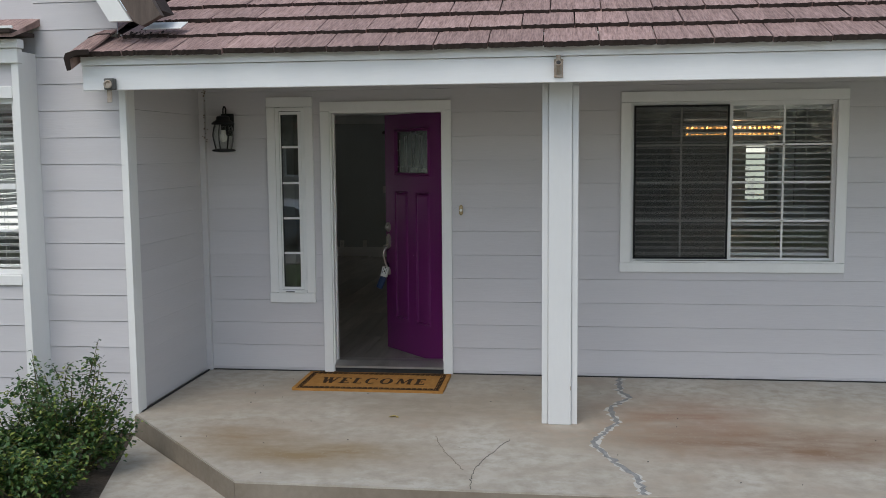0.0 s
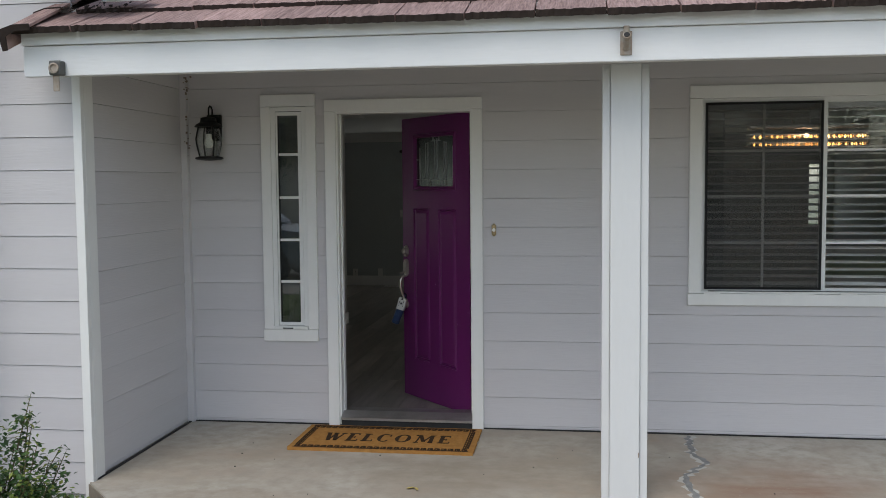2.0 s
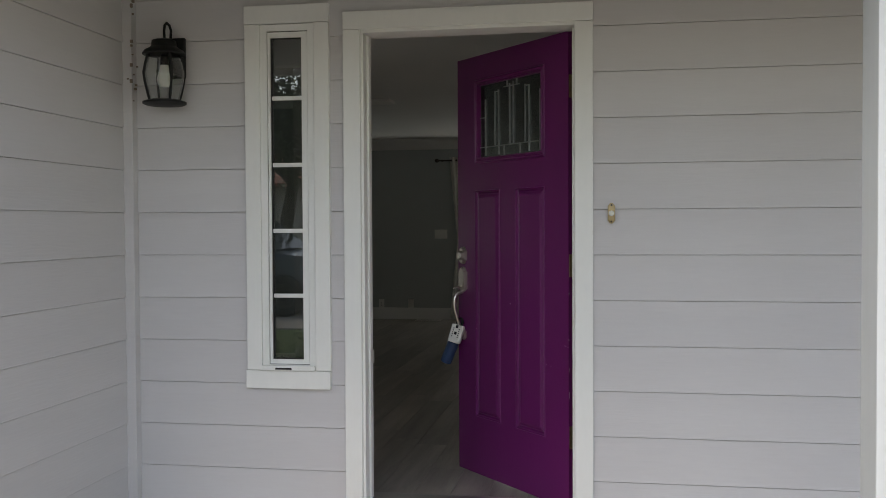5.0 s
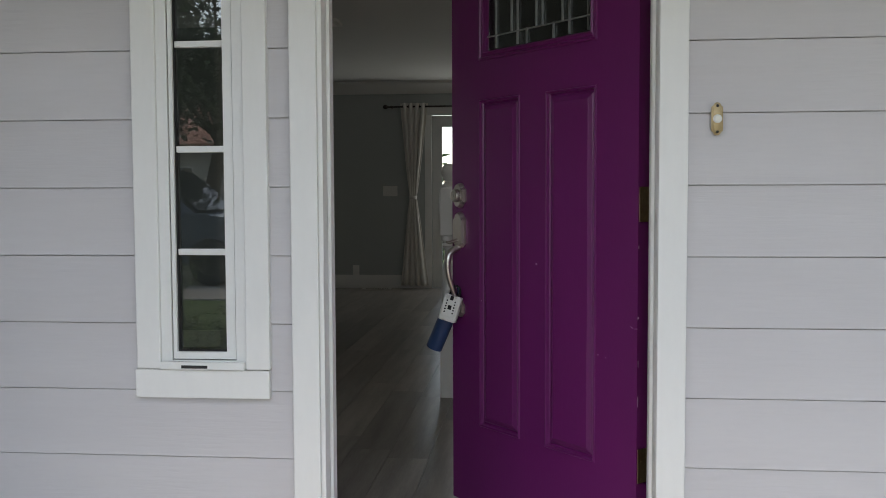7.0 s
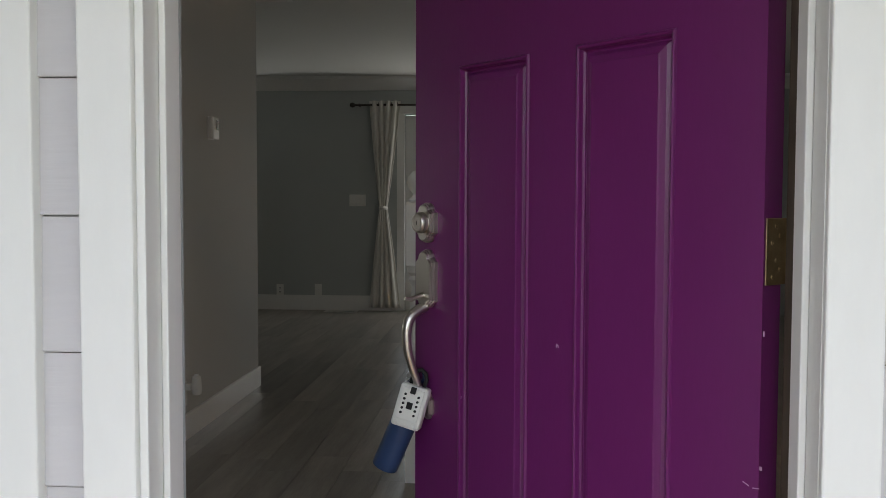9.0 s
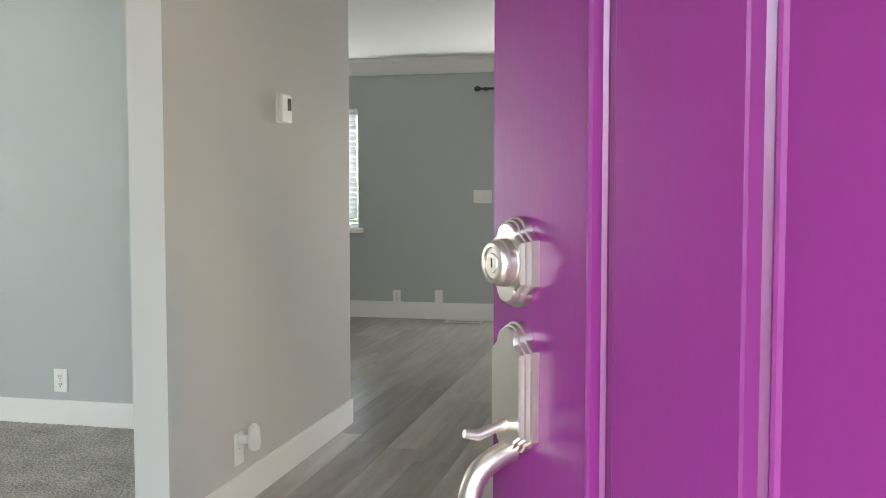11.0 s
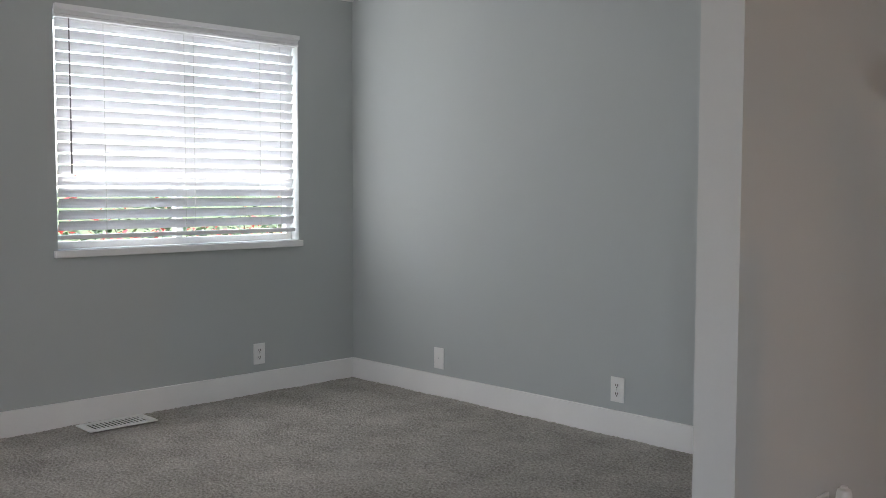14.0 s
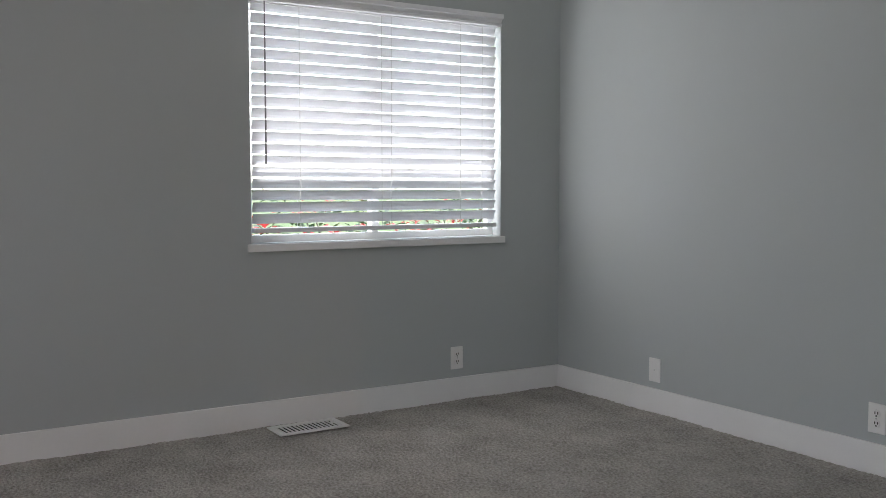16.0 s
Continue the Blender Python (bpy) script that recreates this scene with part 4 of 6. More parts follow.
gw, gh = gx1 - gx0, gz1 - gz0
for f0, lo, hi in ((0.09, 0.02, 0.80), (0.25, 0.15, 0.88), (0.31, 0.02, 0.90), (0.49, 0.15, 0.95), (0.55, 0.15, 0.97), (0.73, 0.15, 0.90), (0.79, 0.02, 0.88), (0.955, 0.02, 0.80), (0.40, 0.0, 0.15), (0.65, 0.0, 0.15), (0.45, 0.92, 1.0), (0.60, 0.92, 1.0)):
    bar(gx0 + f0 * gw - 0.0022, gx0 + f0 * gw + 0.0022, gz0 + lo * gh, gz0 + hi * gh)
for f0, lo, hi in ((0.14, 0.0, 1.0), (0.88, 0.25, 0.31), (0.88, 0.73, 0.79), (0.92, 0.40, 0.64), (0.55, 0.0, 0.09), (0.55, 0.955, 1.0)):
    bar(gx0 + lo * gw, gx0 + hi * gw, gz0 + f0 * gh - 0.0018, gz0 + f0 * gh + 0.0018)

# ---- key box on the handle ----
BLUEP = surface("blue_plastic", (0.030, 0.058, 0.135), (0.024, 0.047, 0.11), 0.3, scale=12, fine=90, bump=0.02)
TAGW = surface("ivory_key_box", (0.70, 0.69, 0.65), (0.64, 0.63, 0.59), 0.4, scale=20, fine=150, bump=0.05)
lock_at = door.matrix_basis @ Vector((HX - 0.004, -0.040, 0.792))
keybox = thing("key_box", "ivory push-button key box hung on handle", "key box", Matrix.Translation(lock_at) @ pose(0.013, 0, 0.006, -6, 15, -8) @ Matrix.Scale(1.07, 4))
part("case", box(-0.030, 0.030, -0.022, 0.014, -0.098, -0.010, 0.006), TAGW, keybox)
part("raised_face", box(-0.023, 0.023, -0.0255, -0.021, -0.082, -0.016, 0.002), TAGW, keybox)
part("shackle", tube([(-0.014, 0, -0.012), (-0.015, 0, 0.006), (-0.009, 0, 0.018), (0, 0, 0.022), (0.009, 0, 0.018), (0.015, 0, 0.006), (0.014, 0, -0.012)], 0.0042, 8), BLACKM, keybox, smooth=True)
for k in range(5):
    for sx in (-0.014, 0.014):
        part("button", lathe([(0.0028, -0.0254), (0.0026, -0.028), (0.0, -0.028)], 10, (sx, 0, -0.030 - 0.0095 * k), "y"), BLACKM, keybox)
part("lever", box(-0.0055, 0.0055, -0.030, -0.0254, -0.026, -0.012, 0.001), BLACKM, keybox)
part("slide", box(-0.006, 0.006, -0.0285, -0.0254, -0.058, -0.044, 0.001), BLACKM, keybox)
for k in range(9):
    part("rib", box(-0.022 + k * 0.005, -0.0195 + k * 0.005, -0.0235, -0.0218, -0.096, -0.086), TAGW, keybox)
sleeve = thing("key_sleeve", "blue plastic sleeve hanging behind key box", "key box", Matrix.Translation(lock_at) @ pose(0.013, 0.012, 0.000, 4, 24, -8) @ Matrix.Diagonal((1.05, 1.0, 1.0, 1.0)))
part("tube", lathe([(0.028, -0.225), (0.029, -0.222), (0.029, -0.020), (0.026, -0.012), (0.024, -0.012), (0.024, -0.215), (0.023, -0.225)], 20, (0.0, 0.024, 0)), BLUEP, sleeve, smooth=True)
part("strap", tube([(0, 0.022, -0.012), (0.004, 0.016, 0.008), (0.0, 0.006, 0.020)], 0.004, 8), BLUEP, sleeve)

# ---- wall lantern ----
lantern = thing("wall_lantern", "black metal wall lantern with clear glass", "wall lamp", pose(-0.862, -0.0, 0))
part("back_plate", box(-0.045, 0.060, -0.038, -0.018, 1.955, 2.135, 0.006), BLACKM, lantern)
part("arm", tube([(0.005, -0.036, 2.10), (0.005, -0.075, 2.105), (0.004, -0.11, 2.115)], 0.010, 8), BLACKM, lantern)
part("hook", tube([(0.003, -0.055, 2.13), (0.003, -0.050, 2.165), (0.003, -0.066, 2.185), (0.003, -0.092, 2.190), (0.003, -0.112, 2.175), (0.003, -0.118, 2.150), (0.003, -0.115, 2.115)], 0.006, 8), BLACKM, lantern, smooth=True)
part("roof_cap", lathe([(0.090, 2.046), (0.094, 2.050), (0.082, 2.066), (0.060, 2.078), (0.055, 2.084), (0.052, 2.108), (0.030, 2.116), (0.0, 2.118)], 20, (0, -0.115, 0)), BLACKM, lantern, smooth=True)
part("base", lathe([(0.030, 1.822), (0.082, 1.828), (0.094, 1.834), (0.094, 1.842), (0.070, 1.850), (0.0, 1.852)], 20, (0, -0.115, 0)), BLACKM, lantern, smooth=True)
gl_l = part("glass_shade", lathe([(0.062, 1.850), (0.070, 1.880), (0.082, 1.930), (0.086, 1.965), (0.078, 2.005), (0.066, 2.046), (0.063, 2.046), (0.075, 2.005), (0.083, 1.965), (0.079, 1.930), (0.067, 1.880), (0.059, 1.850)], 24, (0, -0.115, 0)), GLASS, lantern, smooth=True)
gl_l.visible_shadow = False
for k in range(4):
    a = radians(45 + 90 * k)
    part("rib", tube([(r * math.cos(a), -0.115 + r * math.sin(a), z) for r, z in ((0.066, 1.846), (0.075, 1.88), (0.087, 1.93), (0.091, 1.965), (0.083, 2.005), (0.071, 2.05))], 0.0055, 6), BLACKM, lantern)
BULB = surface("frosted_bulb", (0.80, 0.78, 0.72), (0.78, 0.76, 0.70), 0.35, bump=0)
bulb = part("bulb", lathe([(0.0, 1.905), (0.018, 1.908), (0.028, 1.922), (0.031, 1.940), (0.027, 1.958), (0.020, 1.972), (0.018, 2.000), (0.014, 2.004)], 18, (0, -0.115, 0)), BULB, lantern, smooth=True)
part("socket", lathe([(0.017, 2.000), (0.017, 2.050)], 12, (0, -0.115, 0)), BLACKM, lantern)

# ---- doorbell, beam fittings ----
bell = thing("doorbell", "worn brass doorbell button plate", "doorbell")
part("plate", moved(arch_plate(0.030, 1.300, 1.386, 0.012, 0.012, 0.008, -0.020), 1.063), BRASS, bell, smooth=True)
part("button_ring", lathe([(0.0115, -0.028), (0.0112, -0.032), (0.0095, -0.0335), (0.0085, -0.031), (0.0, -0.031)], 20, (1.063, 0, 1.343), "y"), PLASTIC, bell, "ivory ring")
part("button", lathe([(0.0078, -0.031), (0.0070, -0.0332), (0.0, -0.0338)], 16, (1.063, 0, 1.343), "y"), BULB, bell, "worn ivory push button")
for dz in (-0.034, 0.034):
    part("screw", lathe([(0.004, -0.028), (0.0035, -0.031), (0.0, -0.031)], 8, (1.063, 0, 1.343 + dz), "y"), DARKW, bell)
RUSTY = surface("weathered_bracket", (0.42, 0.38, 0.33), (0.30, 0.22, 0.16), 0.6, 0.5, scale=25, fine=90, bump=0.2)
brk = thing("flag_bracket", "weathered metal flag pole bracket on the beam", "bracket", pose(1.842, BEAM_Y - 0.002, 2.318))
part("plate", box(-0.028, 0.028, -0.008, 0.0, -0.062, 0.050, 0.003), RUSTY, brk)
part("angled_socket", tube([(0, -0.006, -0.03), (0, -0.045, 0.000), (0, -0.075, 0.022)], [0.018, 0.018, 0.019], 12), RUSTY, brk)
part("socket_bore", lathe([(0.014, 0.0), (0.014, 0.004)], 12, (0, 0, 0)), DARKW, brk).matrix_basis = pose(0, -0.0755, 0.0225, 53, 0, 0)
part("upright_socket", tube([(0, -0.024, 0.0), (0, -0.026, 0.045), (0, -0.027, 0.072)], [0.014, 0.015, 0.015], 12), RUSTY, brk)
spot = thing("floodlight", "small dark floodlight fixture under a beam", "outdoor lamp", pose(-1.045, BEAM_Y - 0.002, 2.262))
part("housing", box(-0.030, 0.036, -0.055, 0.0, -0.035, 0.040, 0.008), surface("grey_housing", (0.10, 0.10, 0.095), (0.07, 0.07, 0.065), 0.5, scale=20, fine=80, bump=0.1), spot)
part("lens_ring", lathe([(0.026, -0.054), (0.028, -0.064), (0.020, -0.066), (0.018, -0.058), (0.0, -0.058)], 16, (0.002, 0, 0.0), "y"), RUSTY, spot)
part("hanging_tab", box(-0.022, 0.012, -0.030, -0.022, -0.115, -0.034, 0.003), RUSTY, spot)

# ---- door mat ----
COIR = surface("coir", (0.46, 0.235, 0.07), (0.34, 0.165, 0.048), 0.95, scale=30, fine=320, bump=0.9, dist=0.006, spec=0.1)
INK = surface("mat_black_print", (0.045, 0.028, 0.018), (0.06, 0.036, 0.02), 0.95, scale=40, fine=320, bump=0.8, dist=0.005, spec=0.1)
MW, MD = 1.17, 0.565
mat = thing("door_mat", "brown coir door mat with black lettered welcome", "door mat", pose(0.398, -0.378, 0.0))
bm = bmesh.new()
mrnd = random.Random(2)
outline = []
for k in range(60):
    outline.append((-MW / 2 + MW * k / 60, -MD / 2))
for k in range(30):
    outline.append((MW / 2, -MD / 2 + MD * k / 30))
for k in range(60):
    outline.append((MW / 2 - MW * k / 60, MD / 2))
for k in range(30):
    outline.append((-MW / 2, MD / 2 - MD * k / 30))
outline = [(x + mrnd.uniform(-0.003, 0.003), y + mrnd.uniform(-0.003, 0.003)) for x, y in outline]
part("coir_top", extrude_poly(outline, "z", 0.0, 0.017), COIR, mat)


def print_bar(bm, x0, x1, y0, y1):
    add_box(bm, x0, x1, y0, y1, 0.0165, 0.0195)


bm = bmesh.new()
for sy in (-1, 1):
    y_in, y_out = sy * (MD / 2 - 0.078), sy * (MD / 2 - 0.030)
    print_bar(bm, -MW / 2 + 0.03, MW / 2 - 0.03, min(y_out, y_out + sy * 0.008), max(y_out, y_out + sy * 0.008))
part("outer_line", bm, INK, mat)


def key_run(n, length, along_x, edge):
    """Meander border: small hooks side by side."""
    bm = bmesh.new()
    pitch = length / n
    for k in range(n):
        c = -length / 2 + pitch * (k + 0.5)
        for u0, u1, v0, v1 in ((-0.42, 0.30, 0.030, 0.038), (-0.42, -0.22, 0.0, 0.038), (-0.42, 0.42, 0.0, 0.008), (0.22, 0.42, 0.0, 0.024), (-0.05, 0.42, 0.016, 0.024)):
            a0, a1 = c + u0 * pitch, c + u1 * pitch
            b0, b1 = sorted((edge - math.copysign(v0, edge), edge - math.copysign(v1, edge)))
            if along_x:
                print_bar(bm, a0, a1, b0, b1)
            else:
                print_bar(bm, b0, b1, a0, a1)
    return bm


for e in (MD / 2 - 0.034, -MD / 2 + 0.034):
    part("key_border", key_run(26, MW - 0.07, True, e), INK, mat)
for e in (MW / 2 - 0.034, -MW / 2 + 0.034):
    part("key_border", key_run(9, MD - 0.16, False, e), INK, mat)


def stroke(bm, x0, y0, x1, y1, w, z0=0.0165, z1=0.0198):
    """A flat bar from one point to the other, w wide across x for steep bars and across y for level ones."""
    dx, dy = (w / 2, 0) if abs(y1 - y0) > abs(x1 - x0) else (0, w / 2)
    low = [bm.verts.new((x, y, z0)) for x, y in ((x0 - dx, y0 - dy), (x0 + dx, y0 + dy), (x1 + dx, y1 + dy), (x1 - dx, y1 - dy))]
    top = [bm.verts.new((v.co.x, v.co.y, z1)) for v in low]
    bm.faces.new(top)
    for q in range(4):
        r = (q + 1) % 4
        bm.faces.new((low[q], low[r], top[r], top[q]))


def bowl(bm, cx, rx, ry, a0, a1, thick, thin, z0=0.0165, z1=0.0198):
    """A round letter's ring, thick at its sides and thin at top and foot."""
    prev = None
    for k in range(33):
        a = radians(a0 + (a1 - a0) * k / 32)
        t = thin + (thick - thin) * abs(math.cos(a))
        o = (cx + rx * math.cos(a), ry * math.sin(a))
        q = (cx + (rx - t) * math.cos(a), (ry - thin) * math.sin(a))
        cur = [bm.verts.new((*o, z0)), bm.verts.new((*o, z1)), bm.verts.new((*q, z1)), bm.verts.new((*q, z0))]
        if prev:
            for m_ in range(3):
                bm.faces.new((prev[m_], prev[m_ + 1], cur[m_ + 1], cur[m_]))
        prev = cur


def welcome_letters(parent, width, height, y):
    """The seven letters of the mat, each a mesh of its own."""
    h, thick, thin, sf = height / 2, 0.026, 0.010, 0.034
    shares = (1.35, 0.92, 0.88, 1.05, 1.12, 1.40, 0.92)
    x = -width / 2
    for letter, share in zip("WELCOME", shares):
        full = width * share / sum(shares)
        w = full - 0.024
        c = x + full / 2
        a, b = c - w / 2, c + w / 2
        bm = bmesh.new()
        if letter in "EL":
            stroke(bm, a + 0.022, -h, a + 0.022, h, thick)
            stroke(bm, a, -h + thin / 2, b, -h + thin / 2, thin)
            stroke(bm, b - 0.004, -h, b - 0.004, -h + 0.034, 0.008)
            if letter == "E":
                stroke(bm, a, h - thin / 2, b - 0.006, h - thin / 2, thin)
                stroke(bm, a + 0.022, 0, b - 0.026, 0, thin)
                stroke(bm, b - 0.010, h, b - 0.010, h - 0.032, 0.008)
                stroke(bm, b - 0.028, -0.014, b - 0.028, 0.014, 0.007)
            else:
                stroke(bm, a, h - thin / 2, a + 0.048, h - thin / 2, thin)
        elif letter == "C":
            bowl(bm, c, w / 2, h, 48, 312, thick, thin)
            stroke(bm, b - 0.014, h - 0.046, b - 0.014, h - 0.006, 0.008)
        elif letter == "O":
            bowl(bm, c, w / 2, h, 0, 360, thick, thin)
        elif letter == "W":
            for k, (u, v, t) in enumerate(((0.12, 0.32, thick), (0.32, 0.50, thin), (0.46, 0.68, thick), (0.68, 0.90, thin))):
                up, down = (h, -h) if k % 2 == 0 else (-h, h)
                stroke(bm, a + u * w, up, a + v * w, down, t)
            for u in (0.10, 0.48, 0.90):
                stroke(bm, a + u * w - sf / 2, h - thin / 2, a + u * w + sf / 2, h - thin / 2, thin)
        elif letter == "M":
            stroke(bm, a + 0.020, -h, a + 0.028, h, thin)
            stroke(bm, a + 0.030, h, c, -h * 0.7, thick)
            stroke(bm, c, -h * 0.7, b - 0.030, h, thin)
            stroke(bm, b - 0.024, h, b - 0.020, -h, thick)
            for u, v in ((a + 0.020, -h + thin / 2), (b - 0.020, -h + thin / 2), (a + 0.018, h - thin / 2), (b - 0.018, h - thin / 2)):
                stroke(bm, u - sf / 2, v, u + sf / 2, v, thin)
        part("letter", moved(bm, 0, y), INK, parent)
        x += full


welcome_letters(mat, 0.85, 0.172, -0.005)

# ---- cracks, leaf litter on the porch ----
PATCH = surface("crack_filler", (0.17, 0.175, 0.175), (0.26, 0.26, 0.255), 0.9, scale=20, fine=60, bump=0.6)


def wander(points, width, seed, step=0.03):
    """A ragged ribbon along a rough line."""
    rnd = random.Random(seed)
    bm = bmesh.new()
    prev = None
    for (x0, y0), (x1, y1) in zip(points, points[1:]):
        n = max(2, int(math.hypot(x1 - x0, y1 - y0) / step))
        for k in range(n):
            f = k / n
            j = rnd.uniform(-0.016, 0.016) if width > 0.01 else rnd.uniform(-0.007, 0.007)
            x, y = x0 + (x1 - x0) * f + j, y0 + (y1 - y0) * f
            wl_, wr_ = width * rnd.uniform(0.3, 1.1), width * rnd.uniform(0.3, 1.1)
            cur = (bm.verts.new((x - wl_, y, 0.0012)), bm.verts.new((x, y, 0.0035)), bm.verts.new((x + wr_, y, 0.0012)))
            if prev:
                bm.faces.new((prev[0], prev[1], cur[1], cur[0]))
                bm.faces.new((prev[1], prev[2], cur[2], cur[1]))
            prev = cur
    return bm


CRACK = [(2.335, -0.06), (2.30, -0.45), (2.36, -0.66), (2.20, -0.95), (2.24, -1.3), (2.07, -1.75), (2.08, -1.86), (2.16, -2.08), (2.29, -2.38), (2.31, -2.69)]
rim = part("crack_rim", wander(CRACK, 0.032, 5), surface("crack_rim", (0.50, 0.49, 0.46), (0.42, 0.41, 0.38), 0.9, scale=20, fine=60, bump=0.4), porch)
rim.location.z = -0.001
part("filled_crack", wander(CRACK, 0.023, 3), PATCH, porch, "grey filler along a crack").location.z = 0.0012
part("hairline_crack", wander([(1.55, -1.75), (1.48, -1.95), (1.42, -2.14), (1.38, -2.31), (1.37, -2.52), (1.385, -2.69)], 0.0022, 8, 0.02), DARKW, porch)
part("scrape", wander([(1.07, -1.73), (1.11, -1.88), (1.17, -2.05), (1.32, -2.38)], 0.0030, 9, 0.02), RISER, porch, "brown curved scrape mark")
part("joint_gap", box(-1.06, 5.1, -0.027, -0.014, 0.0008, 0.007), DARKW, porch)
part("joint_gap", box(-1.078, -1.064, -1.36, -0.028, 0.0008, 0.008), DARKW, porch)
DRYLEAF = surface("dry_leaf", (0.42, 0.34, 0.12), (0.30, 0.22, 0.08), 0.8, scale=30, fine=90, bump=0.2)


def small_leaf(seed, size):
    rnd = random.Random(seed)
    bm = bmesh.new()
    vs = [bm.verts.new((size * x, size * y, 0.004 + rnd.uniform(0, 0.010))) for x, y in ((-1, 0), (-0.4, -0.45), (0.4, -0.4), (1, 0.05), (0.35, 0.45), (-0.45, 0.4))]
    c = bm.verts.new((0, 0, 0.003))
    for a, b in zip(vs, vs[1:] + vs[:1]):
        bm.faces.new((c, a, b))
    return bm


lf = tagged(part("fallen_leaf", small_leaf(1, 0.030), DRYLEAF), "small yellow dry leaf on the concrete", "leaf", group="fallen leaves")
lf.matrix_basis = pose(0.72, -1.32, 0.0, 0, 0, 30)
lf2 = tagged(part("fallen_leaf", small_leaf(5, 0.022), DRYLEAF), "small yellow dry leaf on the concrete", "leaf", group="fallen leaves")
lf2.matrix_basis = pose(0.755, -1.345, 0.0, 0, 0, 110)
bm = bmesh.new()
lrnd = random.Random(12)
for k in range(34):
    x, y = lrnd.uniform(-0.6, 4.8), lrnd.uniform(-2.55, -0.1)
    r = lrnd.uniform(0.0015, 0.0045)
    add_box(bm, x - r, x + r, y - r * 0.6, y + r * 0.6, 0.0, 0.004)
tagged(part("litter", bm, DARKW), "dark crumbs scattered on the porch concrete", "litter", kind="stuff")

# ---- interior fittings ----


def outlet(m, label, blank=False, mat_=None):
    o = thing("wall_outlet" if not blank else "cover_plate", label, "outlet", m, group="wall plates")
    part("plate", box(-0.038, 0.038, -0.007, 0.0, -0.060, 0.060, 0.003), mat_ or PLASTIC, o)
    if not blank:
        for dz in (-0.020, 0.020):
            sk = part("socket", lathe([(0.0165, -0.007), (0.0160, -0.0095), (0.0, -0.0095)], 16, (0, 0, dz), "y"), PLASTIC, o)
            for sx in (-0.006, 0.006):
                part("slot", box(sx - 0.0019, sx + 0.0019, -0.0102, -0.0094, dz - 0.003, dz + 0.008), DARKW, sk)
            part("slot", box(-0.003, 0.003, -0.0102, -0.0094, dz - 0.012, dz - 0.006), DARKW, sk)
    part("screw", lathe([(0.003, -0.0095 if not blank else -0.007), (0.0025, -0.0108 if not blank else -0.0085), (0.0, -0.0108 if not blank else -0.0085)], 8, (0, 0, 0), "y"), ALU, o)
    return o


outlet(pose(-4.475, 3.422, 0.261, 0, 0, 90), "white duplex outlet above the baseboard")
outlet(pose(-3.703, 4.115, 0.250), "blank white cover plate above the baseboard", blank=True)
outlet(pose(-2.485, 4.115, 0.257), "white duplex outlet above the baseboard")
outlet(pose(-1.907, 8.45, 0.24), "white duplex outlet on far wall")
outlet(pose(-1.503, 8.45, 0.245), "blank white cover plate on far wall", blank=True)
sw = thing("switch_plate", "wide white switch plate on far wall", "light switch", pose(-1.09, 8.45, 1.175))
part("plate", box(-0.085, 0.085, -0.008, 0.0, -0.060, 0.060, 0.003), PLASTIC, sw)
for k in range(3):
    part("rocker", box(-0.062 + 0.046 * k, -0.030 + 0.046 * k, -0.013, -0.008, -0.034, 0.034, 0.002), PLASTIC, sw)
# outlet with a plug-in air freshener on the partition
STUB = pose(-1.058, 3.118, 0.255, 0, 0, 90)
outlet(STUB, "white outlet plate behind a plug-in freshener", blank=True)
plug = thing("plug_in_freshener", "white plastic plug-in air freshener", "air freshener", pose(-1.058, 3.111, 0.295, 0, 0, 90))
part("prong_body", box(-0.014, 0.014, -0.045, -0.008, -0.018, 0.014, 0.006), PLASTIC, plug)
part("body", lathe([(0.015, -0.040), (0.022, -0.036), (0.025, -0.010), (0.022, 0.034), (0.019, 0.048), (0.010, 0.053), (0.0, 0.054)], 20, (0.006, -0.066, 0.0)), PLASTIC, plug, smooth=True)
part("cap", lathe([(0.011, 0.052), (0.010, 0.058), (0.0, 0.059)], 12, (0.006, -0.066, 0)), BASEW, plug)
thermo = thing("thermostat", "white wall thermostat with dark display", "thermostat", pose(-1.058, 3.565, 1.556, 0, 0, 90))
part("base_plate", box(-0.052, 0.052, -0.008, 0.0, -0.060, 0.058, 0.003), PLASTIC, thermo)
part("cover", box(-0.050, 0.050, -0.032, -0.008, -0.058, 0.056, 0.006), PLASTIC, thermo)
part("display", box(0.000, 0.036, -0.0342, -0.0318, -0.010, 0.040, 0.001), surface("lcd_display", (0.05, 0.06, 0.05), (0.07, 0.08, 0.065), 0.2, bump=0), thermo)
for k in range(3):
    part("key", box(-0.042, -0.018, -0.0342, -0.0318, 0.022 - 0.018 * k, 0.030 - 0.018 * k, 0.001), BASEW, thermo)


